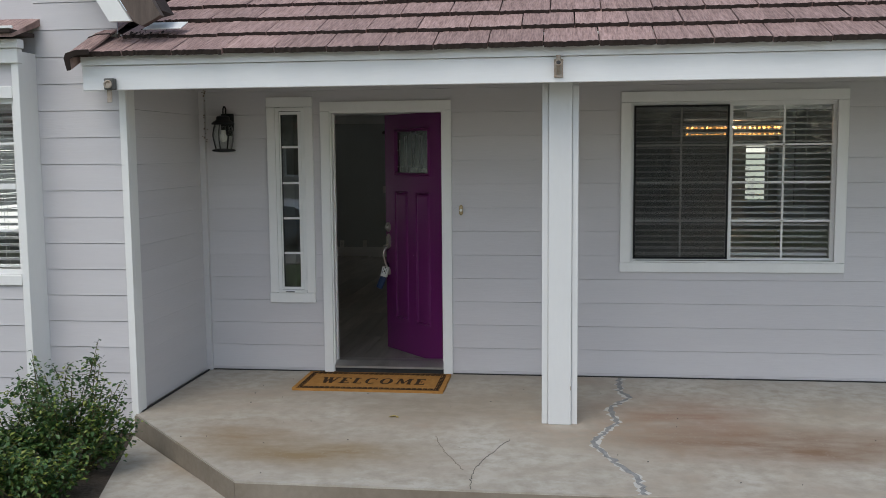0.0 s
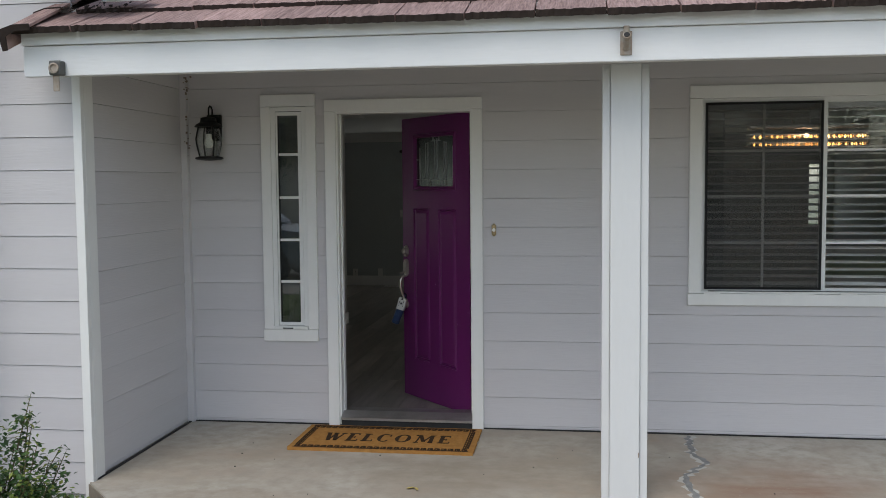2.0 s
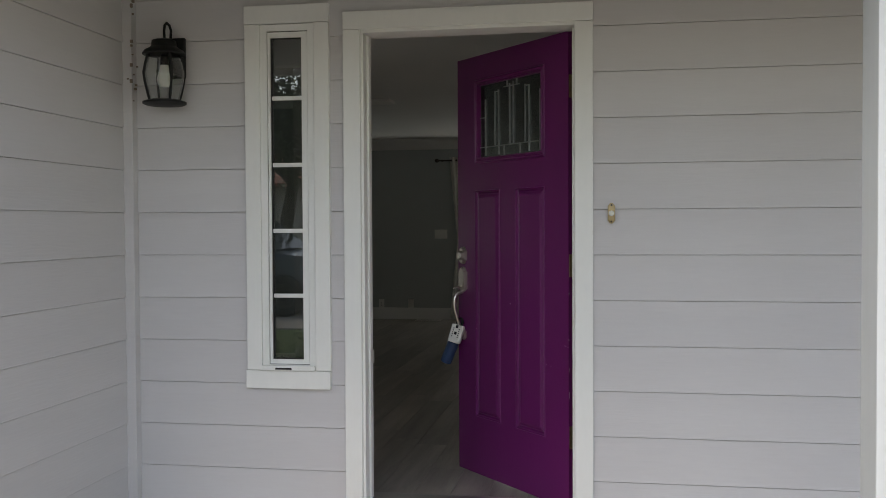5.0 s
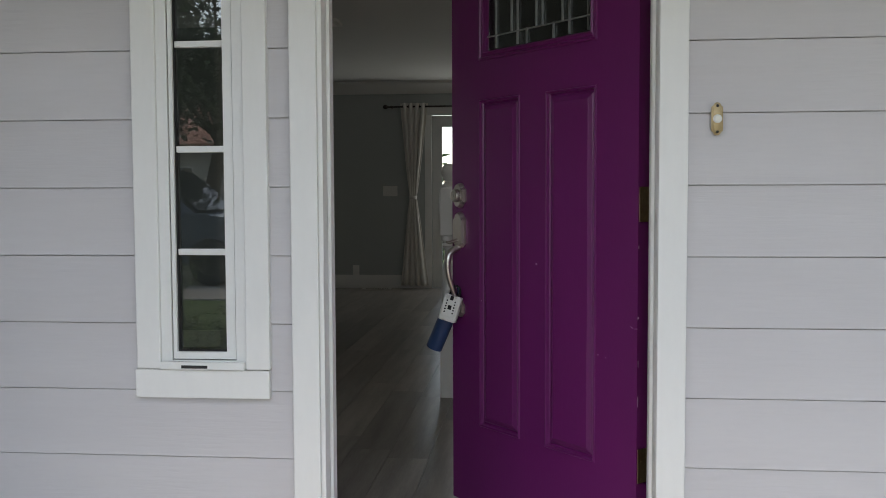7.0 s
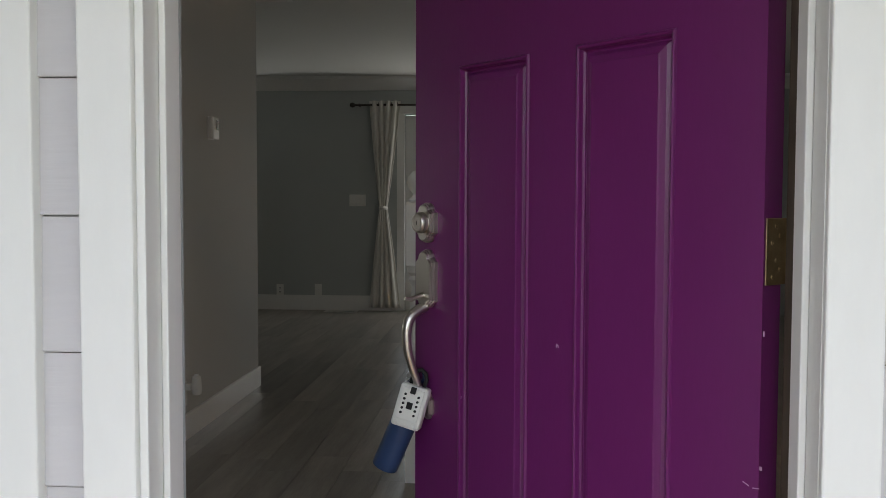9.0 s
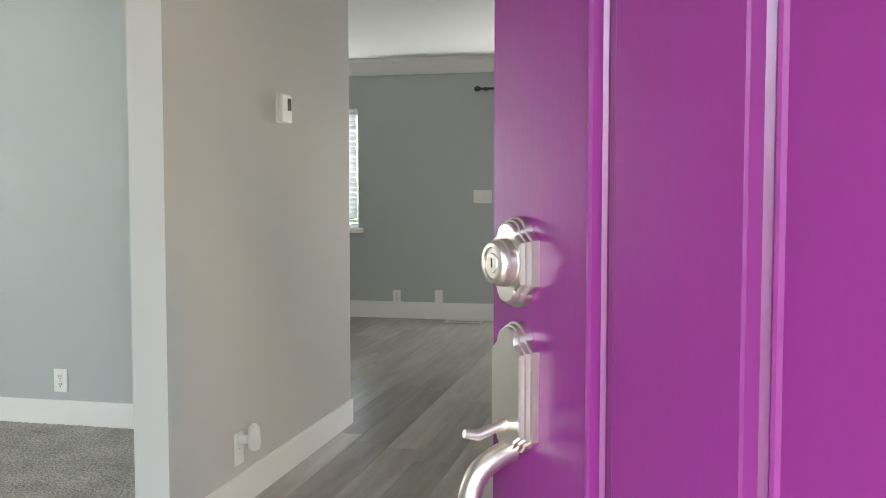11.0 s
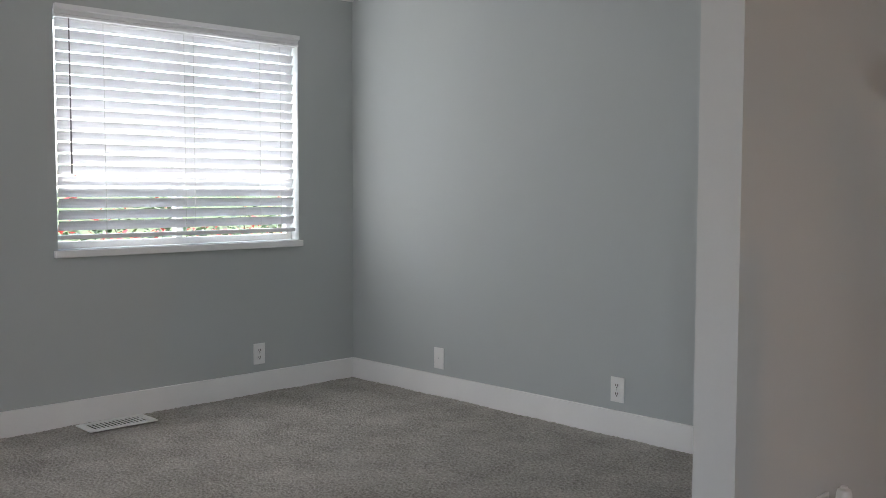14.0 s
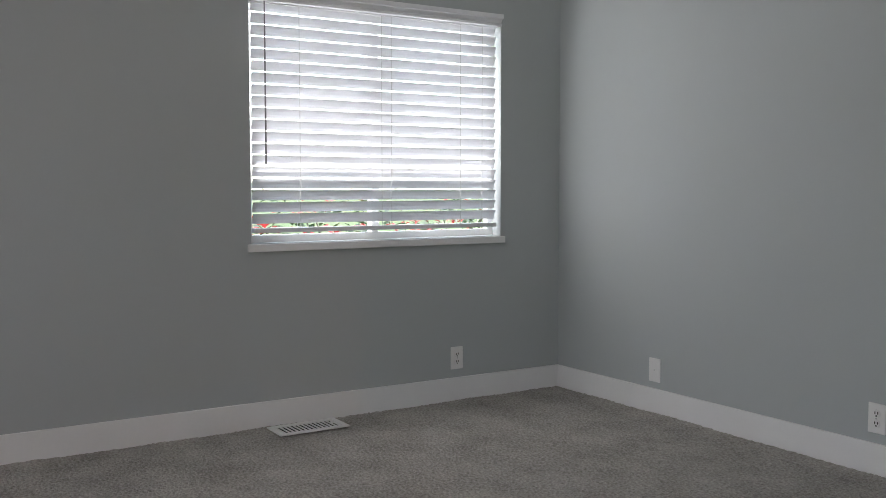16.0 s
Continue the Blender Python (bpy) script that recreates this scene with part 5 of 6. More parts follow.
def floor_vent(m, label, w=0.335, d=0.165, rows=2, n=14):
    v = thing("floor_register", label, "floor vent", m)
    part("recess", box(-w / 2 + 0.012, w / 2 - 0.012, -d / 2 + 0.012, d / 2 - 0.012, 0.0, 0.003), DARKW, v)
    e0 = 0.024
    bm = wall_with_holes(-w / 2, w / 2, -d / 2, d / 2, [(-w / 2 + e0, w / 2 - e0, -d / 2 + e0, d / 2 - e0)], lambda b, a, c, e, f: add_box(b, a, c, e, f, 0.002, 0.009))
    part("frame", bm, PLASTIC, v)
    for k in range(n):
        x = -w / 2 + e0 + 0.010 + (w - 2 * e0 - 0.020) * k / (n - 1)
        part("louvre", box(x - 0.0026, x + 0.0026, -d / 2 + e0, d / 2 - e0, 0.003, 0.0078), PLASTIC, v)
    part("damper_lever", box(w / 2 - e0 - 0.030, w / 2 - e0 - 0.024, -0.012, 0.012, 0.008, 0.014, 0.001), PLASTIC, v)
    return v


floor_vent(pose(-4.322, 2.495, FLOOR + 0.006, 0, 0, 90), "white metal floor register set in the carpet", w=0.345, d=0.17)
floor_vent(pose(-1.235, 8.30, FLOOR), "white metal floor register in plank floor")
cv = thing("ceiling_register", "white louvred ceiling air register", "ceiling vent", pose(-1.035, 4.50, CEIL))
part("frame", wall_with_holes(-0.17, 0.17, -0.12, 0.12, [(-0.14, 0.14, -0.09, 0.09)], lambda b, a, c, e, f: add_box(b, a, c, e, f, -0.022, 0.0)), PLASTIC, cv)
part("recess", box(-0.14, 0.14, -0.09, 0.09, -0.003, 0.0), DARKW, cv)
for k in range(7):
    part("louvre", box(-0.14, 0.14, -0.003, 0.003, -0.012, 0.010), PLASTIC, cv).matrix_basis = pose(0, -0.078 + 0.026 * k, -0.018, 40, 0, 0)

# curtain and rod
rod = thing("curtain_rod", "dark metal curtain rod with round finials", "curtain rod")
DARKMET = surface("dark_rod_metal", (0.09, 0.08, 0.075), (0.07, 0.06, 0.055), 0.4, 0.8, scale=20, fine=80, bump=0.05)
part("rod", tube([(-1.10, 8.36, 2.145), (0.74, 8.36, 2.145)], 0.010, 10), DARKMET, rod)
for x in (-1.125, 0.765):
    part("finial", lathe([(0.0, x - 0.030), (0.016, x - 0.026), (0.026, x - 0.006), (0.026, x + 0.006), (0.016, x + 0.024), (0.010, x + 0.030)], 14, (0, 8.36, 2.145), "x"), DARKMET, rod, smooth=True)
    part("bracket", box(x + (0.06 if x < 0 else -0.075), x + (0.075 if x < 0 else -0.06), 8.355, 8.45, 2.13, 2.16, 0.003), DARKMET, rod)
CLOTH = nodes_of("cream_curtain")
CLOTH[3].inputs["Base Color"].default_value = (0.80, 0.785, 0.74, 1)
CLOTH[3].inputs["Roughness"].default_value = 0.9
CLOTH = CLOTH[0]


def curtain(name, x_top0, x_top1, x_waist, z_top, z_bot, z_waist, label):
    c = thing(name, label, "curtain")
    bm = bmesh.new()
    nu, nv = 72, 44
    cols = []
    for j in range(nv + 1):
        f = j / nv
        z = z_top + (z_bot - z_top) * f
        d = abs(z - z_waist) / ((z_top - z_waist) if z > z_waist else (z_waist - z_bot))
        half = (x_top1 - x_top0) / 2 * (0.22 + 0.78 * min(1, d) ** 0.85)
        mid = (x_top0 + x_top1) / 2 + (x_waist - (x_top0 + x_top1) / 2) * (1 - min(1, d))
        row = []
        for i in range(nu + 1):
            u = i / nu * 2 - 1
            ph = u * math.pi * 4.5
            row.append(bm.verts.new((mid + half * u + 0.006 * math.sin(ph * 2), 8.355 + 0.034 * (0.5 + 0.5 * d) * math.cos(ph) + 0.006 * noise.noise(Vector((u * 3, z * 2, 0))), z)))
        cols.append(row)
    for a, b in zip(cols, cols[1:]):
        for i in range(nu):
            bm.faces.new((a[i], a[i + 1], b[i + 1], b[i]))
    cl = part("cloth", bm, CLOTH, c, smooth=True)
    sol = cl.modifiers.new("thickness", "SOLIDIFY")
    sol.thickness = 0.003
    part("tie_back", lathe([(0.040, -0.018), (0.046, 0.0), (0.040, 0.018)], 16, (x_waist, 8.355, z_waist)), CLOTH, c)
    for k in range(5):
        part("grommet", lathe([(0.020, -0.002), (0.020, 0.002)], 12, (x_top0 + (x_top1 - x_top0) * (k + 0.5) / 5, 8.36, z_top - 0.035), "x"), DARKMET, c)
    return c


curtain("curtain", -0.955, -0.63, -0.81, 2.185, 0.075, 1.10, "cream curtain tied back at the middle")

# newel post
newel = thing("newel_post", "white painted turned newel post", "newel post", pose(0.125, 2.56, FLOOR))
part("base_block", box(-0.048, 0.048, -0.048, 0.048, 0.0, 0.43, 0.004), BASEW, newel)
part("turned_shaft", lathe([(0.044, 0.43), (0.046, 0.445), (0.030, 0.46), (0.040, 0.50), (0.046, 0.55), (0.036, 0.68), (0.024, 0.80), (0.030, 0.815), (0.040, 0.83), (0.030, 0.845), (0.044, 0.86), (0.044, 0.885)], 20), BASEW, newel, smooth=True)
part("top_block", box(-0.048, 0.048, -0.048, 0.048, 0.885, 1.145, 0.006), BASEW, newel)
part("finial", lathe([(0.036, 1.145), (0.040, 1.155), (0.022, 1.170), (0.020, 1.180), (0.036, 1.200), (0.044, 1.225), (0.040, 1.250), (0.022, 1.270), (0.0, 1.275)], 20), BASEW, newel, smooth=True)

sash_window("window_back", "white framed window of the back room", BACKWIN[0], BACKWIN[1], BACKWIN[2], BACKWIN[3], FAR_M @ pose(0, 0.10, 0))

# chandelier in the dining room
CRYSTAL = glass("crystal", 0.02)
WARM = glow("warm_bulb", (1.0, 0.50, 0.13), 9.0)
DIM = glow("dim_warm_bulb", (1.0, 0.45, 0.12), 4.0)
ch = thing("chandelier", "long lit crystal chandelier with warm bulbs", "chandelier", pose(3.55, 2.25, 0))
part("canopy", box(-0.15, 0.15, -0.05, 0.05, CEIL - 0.03, CEIL, 0.004), NICKEL, ch)
for sx in (-0.12, 0.12):
    part("rod", tube([(sx, 0, CEIL - 0.03), (sx, 0, 2.12)], 0.005, 8), NICKEL, ch)
part("frame", box(-0.48, 0.48, -0.10, 0.10, 2.095, 2.12, 0.004), NICKEL, ch)
for tier, z in enumerate((2.022, 1.955)):
    part("tier_band", wall_with_holes(-0.48, 0.48, -0.10, 0.10, [(-0.47, 0.47, -0.09, 0.09)], lambda b, a, c, e, f: add_box(b, a, c, e, f, z + 0.018, z + 0.026)), NICKEL, ch)
    bm = bmesh.new()
    crn = random.Random(tier)
    for k in range(40):
        for sy in (-0.095, 0.095):
            x = -0.47 + 0.94 * k / 39
            t0 = lathe([(0.0, z - 0.020), (0.009, z - 0.004), (0.009, z + 0.004), (0.0, z + 0.018)], 6, (x, sy, crn.uniform(-0.002, 0.002)))
            me = bpy.data.meshes.new("tmp")
            t0.to_mesh(me)
            t0.free()
            bm.from_mesh(me)
            bpy.data.meshes.remove(me)
    part("crystal_row", bm, CRYSTAL, ch)
spark = random.Random(9)
for k in range(20):
    for sy, z, glow_mat in ((-0.078, 2.018, WARM if k % 3 == 1 else DIM), (-0.078, 1.951, DIM)):
        x = -0.44 + 0.0463 * k + spark.uniform(-0.008, 0.008)
        part("bulb", lathe([(0.0, z - 0.010), (0.006, z - 0.006), (0.008, z), (0.005, z + 0.010), (0.003, z + 0.016)], 8, (x, sy, 0)), glow_mat, ch, smooth=True)

# ---- plants ----


def leaf_mat(name, c0, c1, c2):
    m, n, l, p = nodes_of(name)
    g = n.new("ShaderNodeNewGeometry")
    r = n.new("ShaderNodeValToRGB")
    r.color_ramp.elements[0].color, r.color_ramp.elements[1].color = (*c0, 1), (*c2, 1)
    e = r.color_ramp.elements.new(0.7)
    e.color = (*c1, 1)
    l.new(g.outputs["Random Per Island"], r.inputs[0])
    l.new(r.outputs[0], p.inputs["Base Color"])
    p.inputs["Roughness"].default_value = 0.45
    tr = n.new("ShaderNodeBsdfTranslucent")
    l.new(r.outputs[0], tr.inputs["Color"])
    mx = n.new("ShaderNodeMixShader")
    mx.inputs[0].default_value = 0.25
    l.new(p.outputs[0], mx.inputs[1])
    l.new(tr.outputs[0], mx.inputs[2])
    l.new(mx.outputs[0], n["Material Output"].inputs["Surface"])
    return m


LEAF = leaf_mat("rose_leaf", (0.026, 0.064, 0.022), (0.072, 0.150, 0.038), (0.27, 0.31, 0.06))
TREELEAF = leaf_mat("tree_leaf", (0.03, 0.06, 0.02), (0.05, 0.09, 0.03), (0.09, 0.11, 0.04))
PALMLEAF = leaf_mat("palm_leaf", (0.05, 0.08, 0.03), (0.08, 0.10, 0.04), (0.14, 0.13, 0.06))
REDS = leaf_mat("red_petal", (0.45, 0.02, 0.02), (0.60, 0.05, 0.05), (0.65, 0.20, 0.18))
BARK = surface("bark", (0.11, 0.085, 0.06), (0.07, 0.05, 0.035), 0.9, scale=6, fine=30, bump=0.8, stretch=(3, 3, 0.6))
TWIG = surface("green_twig", (0.12, 0.11, 0.05), (0.08, 0.06, 0.03), 0.8, scale=20, fine=60, bump=0.2)


def leaf_cloud(points, size, seed, fold=0.35):
    """Many small folded leaves at the points given."""
    rnd = random.Random(seed)
    verts, faces = [], []
    for p in points:
        a, t = rnd.uniform(0, 2 * math.pi), rnd.uniform(-0.9, 0.6)
        d = Vector((math.cos(a) * math.cos(t), math.sin(a) * math.cos(t), math.sin(t)))
        side = d.cross(Vector((rnd.uniform(-0.4, 0.4), rnd.uniform(-0.4, 0.4), 1))).normalized()
        up = side.cross(d)
        L = size * rnd.uniform(0.6, 1.25)
        b = len(verts)
        w = L * 0.30
        verts += [p, p + d * L * 0.45 + side * w + up * w * fold, p + d * L, p + d * L * 0.45 - side * w + up * w * fold, p + d * L * 0.5]
        faces += [(b, b + 4, b + 1), (b + 4, b + 2, b + 1), (b, b + 3, b + 4), (b + 3, b + 2, b + 4)]
    me = bpy.data.meshes.new("leaves")
    me.from_pydata([tuple(v) for v in verts], [], faces)
    return me


def shrub(label, base, stems, seed, leaf=0.036, per=128, material=None, category="shrub", spread=0.05):
    """Stems from one base to the tips given, each with side twigs and leaves along its upper part."""
    rnd = random.Random(seed)
    sh = thing("shrub", label, category, pose(*base))
    pts = []
    twigs = bmesh.new()

    def add(bm2):
        me = bpy.data.meshes.new("tmp")
        bm2.to_mesh(me)
        bm2.free()
        twigs.from_mesh(me)
        bpy.data.meshes.remove(me)
    for tip in stems:
        tip = Vector(tip)
        root = Vector((tip.x * 0.25 + rnd.uniform(-0.04, 0.04), tip.y * 0.25 + rnd.uniform(-0.04, 0.04), 0))
        mid = root.lerp(tip, 0.5) + Vector((rnd.uniform(-0.06, 0.06), rnd.uniform(-0.06, 0.06), 0.03))
        path = [root.lerp(mid, f) if f <= 1 else mid.lerp(tip, f - 1) for f in (0, 0.5, 1, 1.5, 2)]
        add(tube(path, [0.006, 0.005, 0.004, 0.003, 0.0015], 5))
        for k in range(5):
            f = rnd.uniform(0.3, 0.98)
            o = root.lerp(mid, f * 2) if f < 0.5 else mid.lerp(tip, f * 2 - 1)
            e = o + Vector((rnd.uniform(-1, 1), rnd.uniform(-1, 1), rnd.uniform(-0.2, 0.9))) * 0.10 * (1.2 - f * 0.6)
            add(tube([o, o.lerp(e, 0.5) + Vector((0, 0, 0.01)), e], [0.003, 0.002, 0.001], 4))
            for q in range(per // 8):
                pts.append(o.lerp(e, rnd.uniform(0.2, 1.05)) + Vector([rnd.gauss(0, spread * 0.5) for _ in range(3)]))
        for k in range(per // 3):
            f = rnd.uniform(0.25, 1.0)
            o = root.lerp(mid, f * 2) if f < 0.5 else mid.lerp(tip, f * 2 - 1)
            s_ = spread * (1.25 - f)
            pts.append(o + Vector([rnd.gauss(0, s_) for _ in range(3)]))
    pts = [p for p in pts if p.z > 0.02]
    part("twig_work", twigs, TWIG, sh)
    me = leaf_cloud(pts, leaf, seed + 1)
    me.materials.append(material or LEAF)
    lv = new("foliage", me)
    lv.parent = sh
    lv["kind"] = "stuff"
    return sh


shr = random.Random(21)
stems_a = [(0.22, 0.03, 0.83), (0.19, 0.06, 0.74), (0.25, -0.02, 0.70), (-0.20, 0.0, 0.76), (-0.24, 0.05, 0.70), (-0.30, 0.0, 0.62), (0.0, 0.05, 0.66), (0.08, -0.04, 0.64), (-0.08, 0.02, 0.68)]
stems_a += [(shr.uniform(-0.36, 0.34), shr.uniform(-0.28, 0.20), shr.uniform(0.22, 0.62)) for _ in range(30)]
stems_a += [(shr.uniform(0.25, 0.40), shr.uniform(-0.1, 0.15), shr.uniform(0.14, 0.36)) for _ in range(7)]
shrub("leafy green rose shrub beside the porch step", (-1.16, -2.22, -0.145), stems_a, 31)
stems_b = [(shr.uniform(-0.40, 0.42), shr.uniform(-0.25, 0.25), shr.uniform(0.16, 0.50)) for _ in range(42)]
shrub("low dense rose shrub with yellowing leaves", (-1.50, -2.58, -0.145), stems_b, 47)
stems_c = [(shr.uniform(-0.30, 0.32), shr.uniform(-0.2, 0.2), shr.uniform(0.10, 0.34)) for _ in range(26)]
shrub("low green shrub at the edge of a path", (-1.12, -2.72, -0.145), stems_c, 53)

# flowering hedge outside the west window and greenery behind the house


def hedge(label, x0, x1, y0, y1, h, n, seed, flowers=0, size=0.10):
    rnd = random.Random(seed)
    hd = thing("hedge", label, "hedge", pose((x0 + x1) / 2, (y0 + y1) / 2, -0.16))
    wx, wy = (x1 - x0) / 2, (y1 - y0) / 2
    pts = []
    while len(pts) < n:
        p = Vector((rnd.uniform(-wx, wx), rnd.uniform(-wy, wy), rnd.uniform(0.05, h)))
        if p.z < h * (0.75 + 0.35 * noise.noise(Vector((p.x * 1.4, p.y * 1.4, seed)))):
            pts.append(p)
    me = leaf_cloud(pts, size, seed)
    me.materials.append(TREELEAF)
    o = new("foliage", me)
    o.parent = hd
    o["kind"] = "stuff"
    bm = bmesh.new()
    for k in range(int(max(wx, wy) * 5)):
        x, y = rnd.uniform(-wx, wx) * 0.8, rnd.uniform(-wy, wy) * 0.9
        t0 = tube([(x, y, 0), (x + 0.05, y, h * 0.4), (x + rnd.uniform(-0.2, 0.2), y + rnd.uniform(-0.2, 0.2), h * 0.75)], [0.015, 0.01, 0.004], 5)
        me = bpy.data.meshes.new("tmp")
        t0.to_mesh(me)
        t0.free()
        bm.from_mesh(me)
        bpy.data.meshes.remove(me)
    part("twig_work", bm, BARK, hd)
    if flowers:
        fp = [p + Vector((0.05, 0, 0.05)) for p in rnd.sample(pts, min(flowers // 8, len(pts))) if p.z > h * 0.4]
        fp = [p + Vector([rnd.gauss(0, 0.05) for _ in range(3)]) for p in fp for _ in range(8)]
        me = leaf_cloud(fp, 0.07, seed + 5)
        me.materials.append(REDS)
        o = new("blossom", me)
        o.parent = hd
        o["kind"] = "stuff"
    return hd


hedge("green hedge with red blossom outside a window", -8.6, -7.4, 1.0, 8.5, 1.55, 5000, 61, flowers=2600)
hedge("green hedge behind the back wall", -6.0, 6.0, 13.0, 14.2, 2.4, 6000, 62, size=0.16)


def tree(label, base, height, crown, n, seed, size=0.16):
    rnd = random.Random(seed)
    tr = thing("tree", label, "tree", pose(*base))
    bm = bmesh.new()

    def add(b2):
        me = bpy.data.meshes.new("tmp")
        b2.to_mesh(me)
        b2.free()
        bm.from_mesh(me)
        bpy.data.meshes.remove(me)
    top = Vector((rnd.uniform(-0.3, 0.3), rnd.uniform(-0.3, 0.3), height * 0.62))
    add(tube([(0, 0, 0), (0.05, 0, height * 0.2), top * 0.6 + Vector((0.1, 0, 0)), top], [0.20, 0.15, 0.11, 0.06], 10))
    clumps = []
    for k in range(16):
        a = rnd.uniform(0, 2 * math.pi)
        e = Vector((math.cos(a) * crown * rnd.uniform(0.3, 1), math.sin(a) * crown * rnd.uniform(0.3, 1), height * rnd.uniform(0.45, 1.0)))
        o = top * rnd.uniform(0.5, 1.0)
        add(tube([o, o.lerp(e, 0.5) + Vector((0, 0, 0.15)), e], [0.05, 0.03, 0.008], 6))
        clumps.append(e)
    part("trunk", bm, BARK, tr)
    pts = []
    for k in range(n):
        c = rnd.choice(clumps)
        pts.append(c + Vector([rnd.gauss(0, crown * 0.22) for _ in range(3)]))
    me = leaf_cloud(pts, size, seed)
    me.materials.append(TREELEAF)
    o = new("crown", me)
    o.parent = tr
    o["kind"] = "stuff"
    return tr


def palm(base, height, seed):
    rnd = random.Random(seed)
    pm = thing("palm_tree", "tall palm tree with drooping fronds", "palm tree", pose(*base))
    part("trunk", tube([(0, 0, 0), (0.05, 0.02, height * 0.4), (0.0, 0.05, height)], [0.24, 0.18, 0.15], 12), BARK, pm)
    for k in range(26):
        a, up = 2 * math.pi * k / 26 + rnd.uniform(-0.1, 0.1), rnd.uniform(-0.7, 0.9)
        verts, faces = [], []
        L = rnd.uniform(1.6, 2.2)
        for q in range(22):
            f = (q + 1) / 22
            r = L * f * math.cos(up * (1 - 0.5 * f))
            z = height + L * f * math.sin(up) - 1.1 * f * f
            p = Vector((r * math.cos(a), r * math.sin(a), z))
            sd = Vector((-math.sin(a), math.cos(a), 0))
            fw = Vector((math.cos(a), math.sin(a), -0.8))
            for sg in (-1, 1):
                b = len(verts)
                tip = p + sd * sg * 0.36 * (1.15 - f) + fw * 0.16 + Vector((0, 0, -0.16))
                verts += [p, p + fw * 0.03, tip]
                faces.append((b, b + 1, b + 2))
        me = bpy.data.meshes.new("frond")
        me.from_pydata([tuple(v) for v in verts], [], faces)
        me.materials.append(PALMLEAF)
        o = new("frond", me)
        o.parent = pm
    return pm


tree("small green street tree beside a driveway", (-9.4, -21.0, -0.16), 4.6, 1.5, 3600, 71, 0.14)
tree("dense dark evergreen tree on the front lawn", (-5.5, -14.8, -0.16), 6.4, 1.6, 16000, 78, 0.17)
tree("broad green street tree across the lawn", (10.5, -27.5, -0.16), 8.5, 3.8, 6000, 72, 0.24)
tree("tall green tree beyond the street", (-27.0, -32.0, -0.16), 8.0, 3.2, 2600, 73, 0.22)
palm((-5.15, -8.2, -0.16), 3.9, 75)
palm((-13.5, -20.0, -0.16), 6.5, 79)
# added out of view so the front window panes mirror something dark
hedge("unseen dark hedge added to darken front window reflection", 4.0, 18.0, -29.6, -28.4, 4.6, 9000, 77, size=0.30)
# invented backdrop behind the house opposite, keeps pane reflections dark at the horizon
hedge("unseen dark hedge added as reflection backdrop", -40.0, 40.0, -43.0, -41.0, 3.0, 9000, 76, size=0.35)
stems_d = [(shr.uniform(-0.7, 0.7), shr.uniform(-0.45, 0.45), shr.uniform(0.2, 0.72)) for _ in range(44)]
shrub("round green shrub on the front lawn", (-2.75, -4.9, -0.16), stems_d, 58)
stems_e = [(shr.uniform(-0.7, 0.7), shr.uniform(-0.45, 0.45), shr.uniform(0.2, 0.60)) for _ in range(40)]
shrub("round green shrub on the front lawn", (-3.5, -6.3, -0.16), stems_e, 59)
drive = tagged(part("pavement_drive", box(-14.0, -0.82, -12.8, -8.7, -0.2, -0.138), CONCRETE), "pale concrete driveway", "driveway", kind="structure")

# ---- parked car and house opposite ----
CARP = surface("dark_blue_car_paint", (0.10, 0.125, 0.155), (0.09, 0.11, 0.14), 0.22, scale=2, fine=80, bump=0.0, spec=0.6)
CARGL = surface("tinted_car_glass", (0.012, 0.015, 0.017), (0.016, 0.019, 0.021), 0.06, scale=2, bump=0.0, spec=0.7)
RUBBER = surface("tyre_rubber", (0.02, 0.02, 0.02), (0.03, 0.03, 0.03), 0.85, scale=20, fine=80, bump=0.3)
LAMPC = surface("clear_lamp_lens", (0.6, 0.6, 0.58), (0.5, 0.5, 0.48), 0.12, scale=10, bump=0.0)
TAILC = surface("red_lamp_lens", (0.35, 0.02, 0.02), (0.28, 0.015, 0.015), 0.15, scale=10, bump=0.0)


